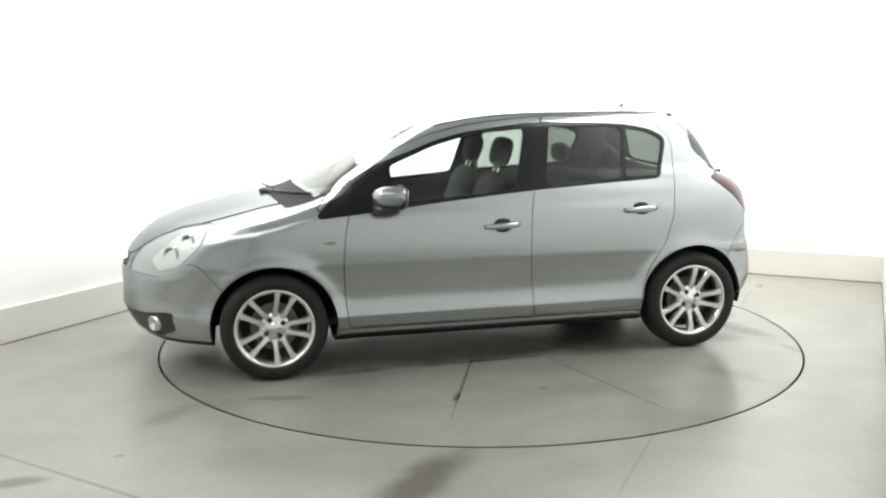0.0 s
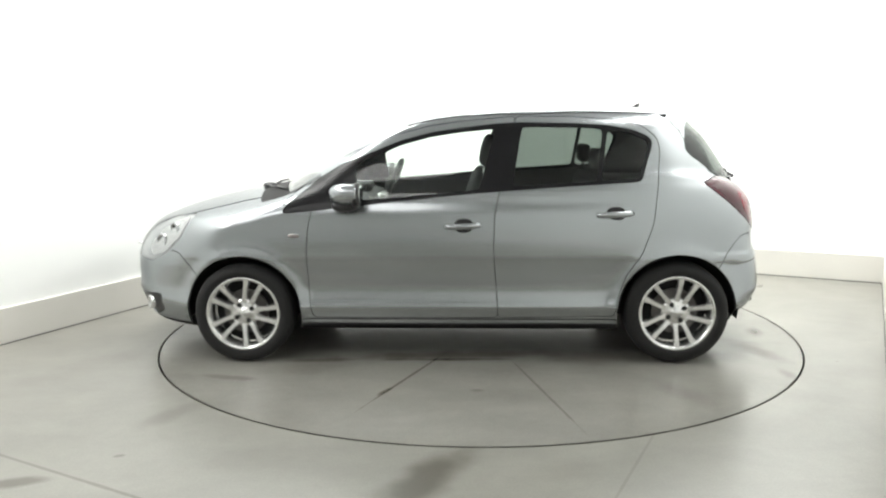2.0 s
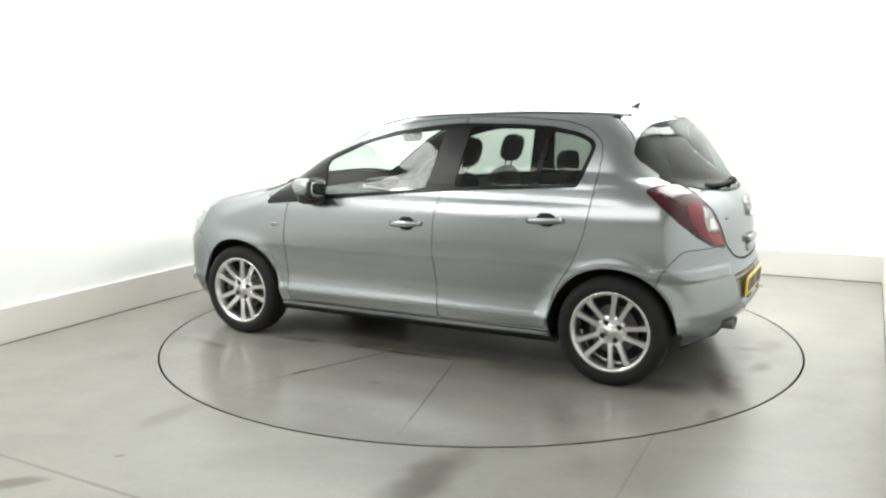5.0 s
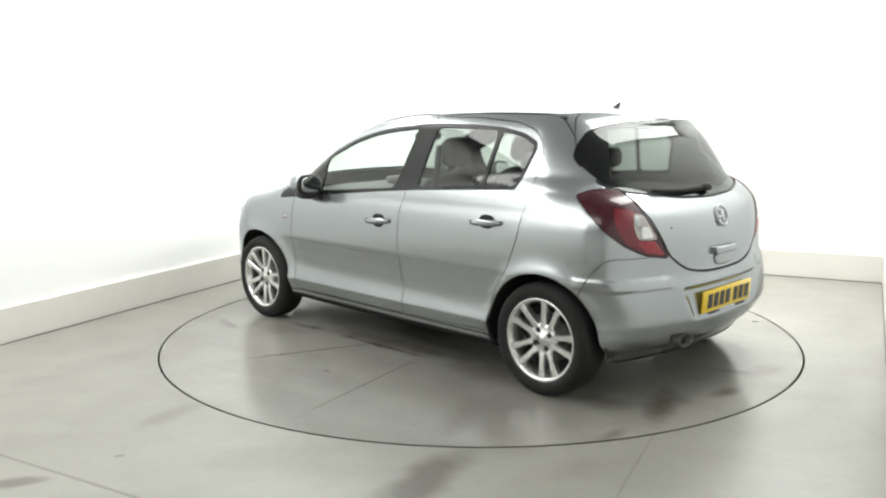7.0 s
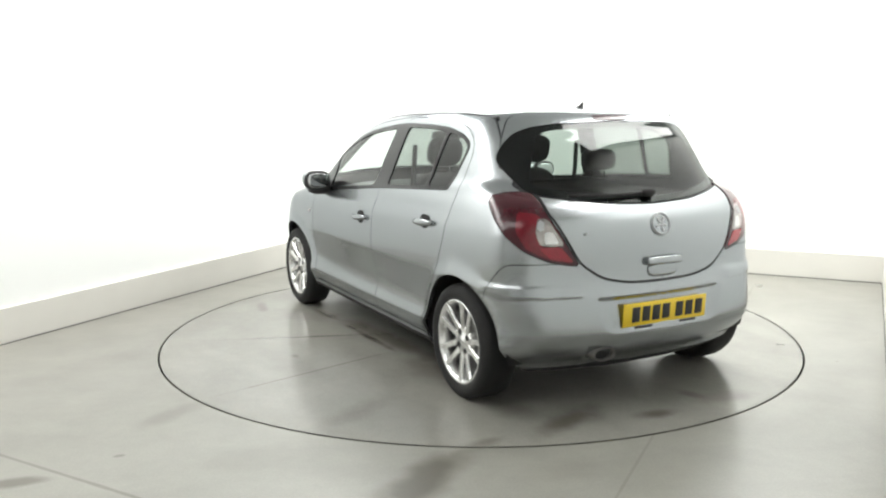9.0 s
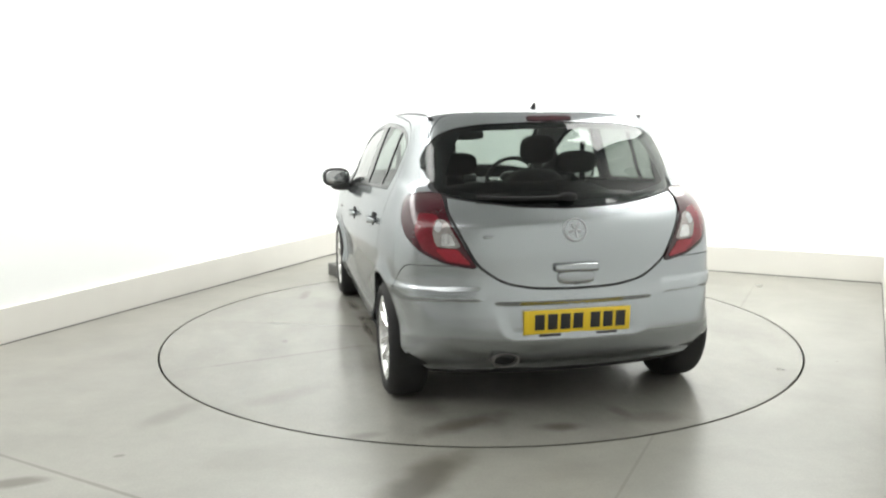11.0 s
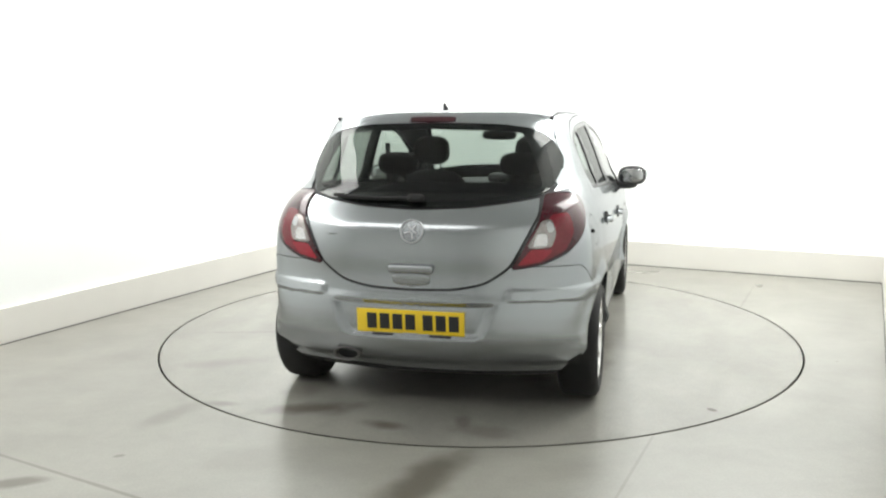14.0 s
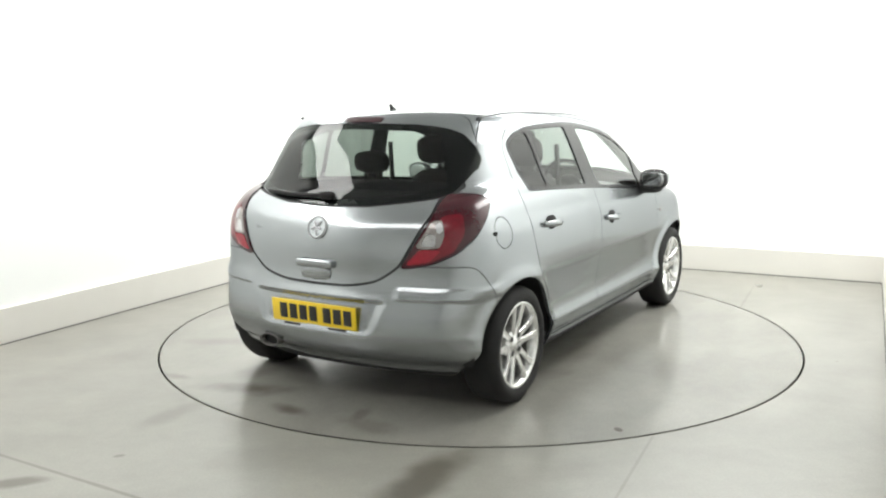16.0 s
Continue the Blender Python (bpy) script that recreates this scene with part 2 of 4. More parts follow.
# ---- room ----
def wall(name, a0, b0, a1, b1, z0, z1, thick, mat, label):
    """A wall from one place of the room to another; its thickness lies on the left of that way."""
    p, q = room(a0, b0), room(a1, b1)
    n = (q - p).normalized()
    n = Vector((-n.y, n.x, 0)) * thick
    bm = bmesh.new()
    vs = [bm.verts.new((*(k.to_2d()), z)) for z in (z0, z1) for k in (p, q, q + n, p + n)]
    for f in ((0, 3, 2, 1), (4, 5, 6, 7), (0, 1, 5, 4), (1, 2, 6, 5), (2, 3, 7, 6), (3, 0, 4, 7)):
        bm.faces.new([vs[i] for i in f])
    bmesh.ops.recalc_face_normals(bm, faces=bm.faces[:])
    return tagged(put(name, bm, mat), label, "wall", kind="structure")


def build_room():
    R = 2.0505
    # floor with a round pit for the table
    bm = bmesh.new()
    n = 160
    corners = [room(a, b) for a, b in ((A0 - 0.3, B0 - 0.3), (A1 + 0.3, B0 - 0.3), (A1 + 0.3, B1 + 0.3), (A0 - 0.3, B1 + 0.3))]
    outer = []
    for i in range(n):
        w = 2 * math.pi * i / n
        d = Vector((math.cos(w), math.sin(w), 0))
        best = 99
        for a, b in zip(corners, corners[1:] + corners[:1]):
            e = b - a
            den = d.x * e.y - d.y * e.x
            if abs(den) > 1e-9:
                k = (a.x * e.y - a.y * e.x) / den
                s = (a.x * d.y - a.y * d.x) / den
                if k > 0 and -1e-6 <= s <= 1 + 1e-6:
                    best = min(best, k)
        outer.append(d * best)
    ri = [bm.verts.new((R + 0.006) * Vector((math.cos(2 * math.pi * i / n), math.sin(2 * math.pi * i / n), 0))) for i in range(n)]
    rd = [bm.verts.new(v.co - Vector((0, 0, 0.12))) for v in ri]
    ro = [bm.verts.new(p) for p in outer]
    for i in range(n):
        j = (i + 1) % n
        bm.faces.new((ri[i], ro[i], ro[j], ri[j]))
        bm.faces.new((rd[i], ri[i], ri[j], rd[j]))
    bm.faces.new(rd)
    bmesh.ops.recalc_face_normals(bm, faces=bm.faces[:])
    tagged(put("floor", bm, FLOOR), "worn grey sealed concrete studio floor with stains", "floor", kind="structure")
    wall("wall_left", A0, B1, A0, B0, 0, CEIL, -0.15, WALL, "white seamless studio wall")
    wall("wall_back", A1, B1, A0, B1, 0, CEIL, -0.15, WALL, "white seamless studio wall")
    wall("wall_right", A1, B0, A1, B1, 0, CEIL, -0.15, WALL, "white seamless studio wall")
    wall("wall_front", A0, B0, A1, B0, 0, CEIL, -0.15, SHUTTER, "plain white end wall of the studio")
    t = 0.025
    wall("baseboard_left", A0, B1, A0, B0, 0, 0.232, t, PLINTH, "cream painted plinth board along the wall")
    wall("baseboard_back", A1, B1, A0 + t, B1, 0, 0.228, t, PLINTH, "cream painted plinth board along the wall")
    wall("baseboard_right", A1, B0, A1, B1 - t, 0, 0.228, t, PLINTH, "cream painted plinth board along the wall")
    # thin dark strips stand in for the shade where plinth meets floor
    for nm, p, q in (("trim_left", (A0 + t, B1), (A0 + t, B0)), ("trim_back", (A1, B1 - t), (A0 + t, B1 - t)), ("trim_right", (A1 - t, B0), (A1 - t, B1 - t))):
        wall(nm, *p, *q, 0, 0.005, 0.006, STEEL, "dark dirty joint along the foot of the wall")
    bm = bmesh.new()
    vs = [bm.verts.new(room(a, b, z)) for z in (CEIL, CEIL + 0.15) for a, b in ((A0 - .2, B0 - .2), (A1 + .2, B0 - .2), (A1 + .2, B1 + .2), (A0 - .2, B1 + .2))]
    for f in ((0, 3, 2, 1), (4, 5, 6, 7), (0, 1, 5, 4), (1, 2, 6, 5), (2, 3, 7, 6), (3, 0, 4, 7)):
        bm.faces.new([vs[i] for i in f])
    tagged(put("ceiling", bm, CEILING), "plain grey studio ceiling", "ceiling", kind="structure")


def build_turntable():
    R = 2.0505
    n = 160
    table = tagged(new("turntable"), "round concrete-topped car turntable set flush in the floor", "turntable")
    bm = bmesh.new()
    top = [bm.verts.new(((R - 0.006) * math.cos(2 * math.pi * i / n), (R - 0.006) * math.sin(2 * math.pi * i / n), 0)) for i in range(n)]
    low = [bm.verts.new(v.co - Vector((0, 0, 0.08))) for v in top]
    bm.faces.new(top)
    bm.faces.new(low[::-1])
    for i in range(n):
        j = (i + 1) % n
        bm.faces.new((top[j], top[i], low[i], low[j]))
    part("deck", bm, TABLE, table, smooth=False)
    bm = bmesh.new()
    a = [bm.verts.new((r * math.cos(2 * math.pi * i / n), r * math.sin(2 * math.pi * i / n), 0.0015)) for r in (R - 0.006, R - 0.001) for i in range(n)]
    for i in range(n):
        j = (i + 1) % n
        bm.faces.new((a[i], a[n + i], a[n + j], a[j]))
    bmesh.ops.solidify(bm, geom=bm.faces[:], thickness=0.004)
    part("rim", bm, STEEL, table, "dark steel edge strip", smooth=False)
    return table


def build_block():
    """A low block on the floor beside the table."""
    block = put("floor_block", box_bm((0, 0, 0), (0.34, 0.29, 0.108), 0.008), BLOCK)
    block.matrix_world = Matrix.Translation((-1.185, 1.690, 0.0)) @ Matrix.Rotation(radians(34), 4, "Z")
    return tagged(block, "low dark grey plastic block on the floor beside the turntable", "block")


build_room()
table = build_turntable()
build_block()


# ---- car body surface ----
def spline(knots):
    """A smooth curve through (x, value) knots, by monotone cubic steps."""
    xs = np.array([k[0] for k in knots], float)
    ys = np.array([k[1] for k in knots], float)
    if xs[0] > xs[-1]:
        xs, ys = xs[::-1], ys[::-1]
    d = np.diff(ys) / np.diff(xs)
    m = np.concatenate([[d[0]], np.where(d[:-1] * d[1:] > 0, 2 * d[:-1] * d[1:] / (d[:-1] + d[1:] + 1e-12), 0), [d[-1]]])

    def f(x):
        x = np.clip(x, xs[0], xs[-1])
        i = np.clip(np.searchsorted(xs, x) - 1, 0, len(xs) - 2)
        h = xs[i + 1] - xs[i]
        t = (x - xs[i]) / h
        return ((2 * t**3 - 3 * t**2 + 1) * ys[i] + (t**3 - 2 * t**2 + t) * h * m[i] + (-2 * t**3 + 3 * t**2) * ys[i + 1] + (t**3 - t**2) * h * m[i + 1])
    return f


def smax(a, b, k):
    h = np.clip(0.5 + 0.5 * (a - b) / k, 0, 1)
    return b + (a - b) * h + k * h * (1 - h)


def step(a, b, x):
    t = np.clip((x - a) / (b - a), 0, 1)
    return t * t * (3 - 2 * t)


HUBS = ((1.266, 0.294), (-1.262, 0.298))     # front and rear wheel centres, along and up
ARCH = 0.345
PLAN = spline(((2.1, 0.74), (1.9, 0.79), (1.65, 0.832), (1.3, 0.864), (0.9, 0.864), (0.2, 0.866), (-0.6, 0.862), (-1.1, 0.85), (-1.45, 0.828), (-1.7, 0.795), (-1.9, 0.76)))
FLANK = spline(((0.15, 0.935), (0.235, 0.955), (0.29, 0.972), (0.335, 0.989), (0.39, 0.972), (0.44, 0.966), (0.52, 0.974), (0.60, 0.990), (0.635, 0.9985), (0.70, 1.0), (0.79, 0.996), (0.87, 0.985), (0.95, 0.956), (1.05, 0.90)))
TAIL = spline(((0.15, -1.68), (0.25, -1.74), (0.30, -1.80), (0.36, -1.845), (0.42, -1.868), (0.50, -1.862), (0.57, -1.85), (0.63, -1.830), (0.70, -1.820), (0.80, -1.816), (0.92, -1.795), (1.0, -1.748), (1.06, -1.712), (1.2, -1.66)))
NOSE = spline(((0.13, 1.98), (0.20, 2.06), (0.28, 2.12), (0.36, 2.145), (0.45, 2.140), (0.55, 2.140), (0.63, 2.12), (0.70, 2.085), (0.80, 2.02), (1.0, 1.88)))
BONNET = spline(((2.16, 0.62), (2.06, 0.73), (1.95, 0.802), (1.82, 0.858), (1.65, 0.908), (1.45, 0.952), (1.25, 0.984), (1.05, 1.0), (0.6, 1.02), (-0.2, 1.05), (-1.1, 1.085), (-1.4, 1.078), (-1.6, 1.048), (-1.75, 1.012), (-1.9, 0.97)))
ROOF = spline(((2.27, 0.30), (1.47, 0.80), (1.17, 0.985), (0.97, 1.105), (0.77, 1.222), (0.57, 1.322), (0.38, 1.395), (0.20, 1.437), (0.0, 1.464), (-0.3, 1.482), (-0.67, 1.487), (-1.0, 1.480), (-1.25, 1.466), (-1.45, 1.450), (-1.7, 1.42)))
BOW = 0.08        # how far the windscreen's ends lie behind its middle
REARGLASS = spline(((0.9, -1.76), (1.0, -1.715), (1.1, -1.66), (1.2, -1.595), (1.3, -1.525), (1.38, -1.468), (1.41, -1.462), (1.5, -1.45)))
GLASSPLAN = spline(((1.3, 0.69), (1.0, 0.755), (0.7, 0.785), (0.2, 0.802), (-0.4, 0.802), (-0.9, 0.788), (-1.2, 0.768), (-1.45, 0.738), (-1.7, 0.69)))


def body(p):
    """Signed depth of places in the car's own space: below zero inside the shell."""
    x, y, z = p[..., 0], np.abs(p[..., 1]), p[..., 2]
    flare = 0.0
    for hx, hz in HUBS:
        r = np.hypot(x - hx, z - hz)
        flare = flare + 0.022 * np.exp(-((r - ARCH) / 0.05) ** 2) * step(0.1, 0.35, z)
    side = (y - PLAN(x) * FLANK(z) - flare)
    strip = 0.009 * step(0.582, 0.602, z) * (1 - step(0.632, 0.656, z)) * step(0.42, 0.48, y) * step(1.44, 1.50, -x)
    recess = 0.016 * (1 - step(0.325, 0.385, y - 0.45 * (z - 0.5))) * step(0.395, 0.440, z) * (1 - step(0.560, 0.590, z))
    rear = (TAIL(z) + 0.165 * (y / 0.78) ** 2.4 + recess) - x
    front = x - (NOSE(z) - 0.36 * (y / 0.76) ** 2.3)
    low = smax(side, rear, 0.13) - strip
    low = smax(low, front, 0.22)
    low = smax(low, (z - (BONNET(x) - 0.075 * (y / 0.72) ** 2.4 * step(0.75, 1.35, x))) * 0.9, 0.07)
    low = smax(low, 0.19 - z, 0.05)
    glass_side = (y - (GLASSPLAN(x) - 0.28 * np.maximum(z - 1.0, 0) - 0.20 * np.maximum(z - 1.0, 0) ** 2 - 0.5 * np.maximum(0.97 - z, 0))) * 0.88
    top = (z - (ROOF(x + BOW * (y / 0.64) ** 2 * step(-0.3, 0.9, x)) - 0.036 * (y / 0.60) ** 4)) * 0.85
    back = (REARGLASS(z) + 0.20 * (y / 0.66) ** 2.6 - x) * 0.85
    up = smax(glass_side, top, 0.06)
    up = smax(up, back, 0.16)
    up = smax(up, 0.6 - z, 0.05)
    return -smax(-low, -up, 0.05)


def polygon(pts, rounds=0.03):
    """An outline with its corners rounded to about that radius."""
    p = np.array(pts, float)
    out = []
    for a, b, c in zip(np.roll(p, 1, 0), p, np.roll(p, -1, 0)):
        la, lc = np.linalg.norm(a - b), np.linalg.norm(c - b)
        s, e = b + (a - b) * min(rounds / la, 0.45), b + (c - b) * min(rounds / lc, 0.45)
        out += [s * (1 - t) ** 2 + b * 2 * t * (1 - t) + e * t * t for t in (0.0, 0.33, 0.67, 1.0)]
    return np.array(out)


def inside(u, w, pts, rounds=0.03):
    """Distance inside (above zero) or outside an outline."""
    p = polygon(pts, rounds)
    best = np.full(u.shape, 1e9)
    odd = np.zeros(u.shape, bool)
    for a, b in zip(p, np.roll(p, -1, 0)):
        e = b - a
        du, dw = u - a[0], w - a[1]
        t = np.clip((du * e[0] + dw * e[1]) / (e @ e + 1e-12), 0, 1)
        best = np.minimum(best, (du - t * e[0]) ** 2 + (dw - t * e[1]) ** 2)
        cross = (a[1] > w) != (b[1] > w)
        with np.errstate(divide="ignore", invalid="ignore"):
            xi = a[0] + (w - a[1]) * e[0] / (e[1] if e[1] else 1e-12)
        odd ^= cross & (u < xi)
    return np.sqrt(best) * np.where(odd, 1, -1)


def shell():
    """The left half of the shell as a grid of places on the surface, with normals."""
    ends, mid, around = 76, 200, 168
    sx, cz = 1.12, 0.66
    rows = []
    for i in range(ends):
        a = math.pi / 2 * (1 - i / ends)
        rows.append((-sx, -math.sin(a), math.cos(a)))
    rows += [(-sx + 2 * sx * i / mid, 0.0, 1.0) for i in range(mid + 1)]
    for i in range(1, ends + 1):
        a = math.pi / 2 * i / ends
        rows.append((sx, math.sin(a), math.cos(a)))
    rows = np.array(rows)
    phi = np.linspace(0, math.pi, around + 1)
    O = np.zeros((len(rows), around + 1, 3))
    D = np.zeros_like(O)
    O[..., 0], O[..., 2] = rows[:, None, 0], cz
    D[..., 0] = rows[:, None, 1]
    D[..., 1] = rows[:, None, 2] * np.sin(phi)[None]
    D[..., 2] = -rows[:, None, 2] * np.cos(phi)[None]
    D[:, 0, 1] = D[:, -1, 1] = 0
    lo, hi = np.full(O.shape[:2], 0.1), np.full(O.shape[:2], 1.6)
    for _ in range(34):
        k = (lo + hi) / 2
        out = body(O + D * k[..., None]) > 0
        hi, lo = np.where(out, k, hi), np.where(out, lo, k)
    P = O + D * ((lo + hi) / 2)[..., None]
    N = np.zeros_like(P)
    for a in range(3):
        e = np.zeros(3)
        e[a] = 0.002
        N[..., a] = body(P + e) - body(P - e)
    N[:, (0, -1), 1] = 0
    N /= np.linalg.norm(N, axis=-1, keepdims=True)
    r, c = P.shape[:2]
    idx = np.arange(r * c).reshape(r, c)
    a, b, d, e = idx[:-1, :-1].ravel(), idx[1:, :-1].ravel(), idx[1:, 1:].ravel(), idx[:-1, 1:].ravel()
    return P.reshape(-1, 3), N.reshape(-1, 3), np.concatenate([np.stack([a, d, b], 1), np.stack([a, e, d], 1)])


def clip(V, T, d):
    """The part of a triangle mesh where d is above zero. V holds a row of values for each place."""
    keep = d > 0
    cnt = keep[T].sum(1)
    full = T[cnt == 3]
    new_t, pairs, n0 = [full], [], len(V)
    store = {}
    extra = []

    def cut(i, j):
        key = (i, j) if i < j else (j, i)
        if key not in store:
            t = d[i] / (d[i] - d[j])
            store[key] = n0 + len(extra)
            extra.append(V[i] + (V[j] - V[i]) * t)
        return store[key]
    more = []
    for tri in T[(cnt == 1) | (cnt == 2)]:
        k = keep[tri]
        s = int(np.argmax(k)) if k.sum() == 1 else int(np.argmin(k))
        a, b, c = int(tri[s]), int(tri[(s + 1) % 3]), int(tri[(s + 2) % 3])
        ab, ac = cut(a, b), cut(a, c)
        if k.sum() == 1:
            more.append((a, ab, ac))
        else:
            more += [(ab, b, c), (ab, c, ac)]
    T = np.concatenate([full, np.array(more, int).reshape(-1, 3)])
    V = np.concatenate([V, np.array(extra).reshape(-1, V.shape[1])])
    used, inv = np.unique(T, return_inverse=True)
    return V[used], inv.reshape(-1, 3)


# outlines: side view (along, up); rear corner (-along - across, up)
DLO = ((1.02, 0.885), (0.80, 0.905), (0.61, 0.925), (0.31, 0.957), (-0.02, 0.989), (-0.28, 1.010), (-0.668, 1.034), (-1.05, 1.055), (-1.12, 1.265), (-1.108, 1.302),
       (-1.02, 1.343), (-0.858, 1.374), (-0.665, 1.386), (-0.344, 1.392), (-0.21, 1.385), (-0.01, 1.363), (0.16, 1.338), (0.33, 1.294), (0.50, 1.228), (0.675, 1.163), (0.81, 1.085), (1.0, 0.925))
PANE_F = ((0.575, 0.958), (0.31, 0.979), (-0.125, 1.015), (-0.218, 1.362), (-0.01, 1.343), (0.16, 1.318), (0.33, 1.274), (0.50, 1.206), (0.60, 1.166))
PANE_R = ((-0.315, 1.034), (-0.372, 1.372), (-0.665, 1.366), (-0.838, 1.357), (-0.797, 1.060))
PANE_Q = ((-0.822, 1.062), (-0.864, 1.352), (-1.01, 1.326), (-1.085, 1.29), (-1.097, 1.262), (-1.035, 1.072))
BSEAM = ((-0.232, 0.27), (-0.222, 0.44), (-0.205, 0.675), (-0.212, 0.873), (-0.238, 1.003), (-0.326, 1.371), (-0.337, 1.43))
DOOR_F = ((1.03, 0.93), (0.838, 0.925), (0.866, 0.80), (0.88, 0.63), (0.872, 0.42), (0.855, 0.27), *BSEAM, (-0.01, 1.402), (0.17, 1.376), (0.35, 1.332), (0.52, 1.266), (0.69, 1.198), (0.85, 1.10))
DOOR_R = (*BSEAM[::-1], (-0.90, 0.28), (-0.918, 0.388), (-0.963, 0.521), (-1.054, 0.653), (-1.112, 0.815), (-1.143, 1.038), (-1.163, 1.242), (-1.144, 1.306), (-1.066, 1.368), (-0.942, 1.403), (-0.665, 1.425))
HEAD = ((2.06, 0.585), (2.03, 0.655), (1.965, 0.730), (1.87, 0.790), (1.745, 0.840), (1.575, 0.868), (1.645, 0.735), (1.755, 0.632), (1.87, 0.578))
LAMP_R = ((0.655, 1.045), (0.74, 1.068), (0.85, 1.075), (0.95, 1.075), (1.04, 1.03), (1.18, 0.90), (1.315, 0.735), (1.25, 0.74), (1.11, 0.762), (0.96, 0.812), (0.82, 0.886), (0.72, 0.97))
GLASS_B = ((0.66, 1.222), (0.70, 1.29), (0.77, 1.348), (0.88, 1.378), (1.05, 1.396), (1.45, 1.406), (1.9, 1.406), (1.9, 1.012), (1.71, 1.012), (1.45, 1.022), (1.15, 1.05), (0.98, 1.068), (0.905, 1.085), (0.80, 1.135))
GATE = ((-0.2, 1.5), (-0.2, 0.632), (0.0, 0.632), (0.20, 0.637), (0.345, 0.664), (0.43, 0.72), (0.47, 0.755), (0.545, 0.90), (0.60, 1.02), (0.625, 1.09), (0.72, 1.2), (0.70, 1.5))
BUMPER_F = ((2.3, 0.705), (1.96, 0.705), (1.88, 0.585), (1.75, 0.655), (1.66, 0.655), (1.54, 0.52), (1.4, 0.4), (1.4, 0.1), (2.3, 0.1))
BUMPER_B = ((-2.1, 0.75), (-1.62, 0.75), (-1.545, 0.665), (-1.49, 0.56), (-1.42, 0.40), (-1.4, 0.1), (-2.1, 0.1))
FLAP = (-1.40, 0.885, 0.075)


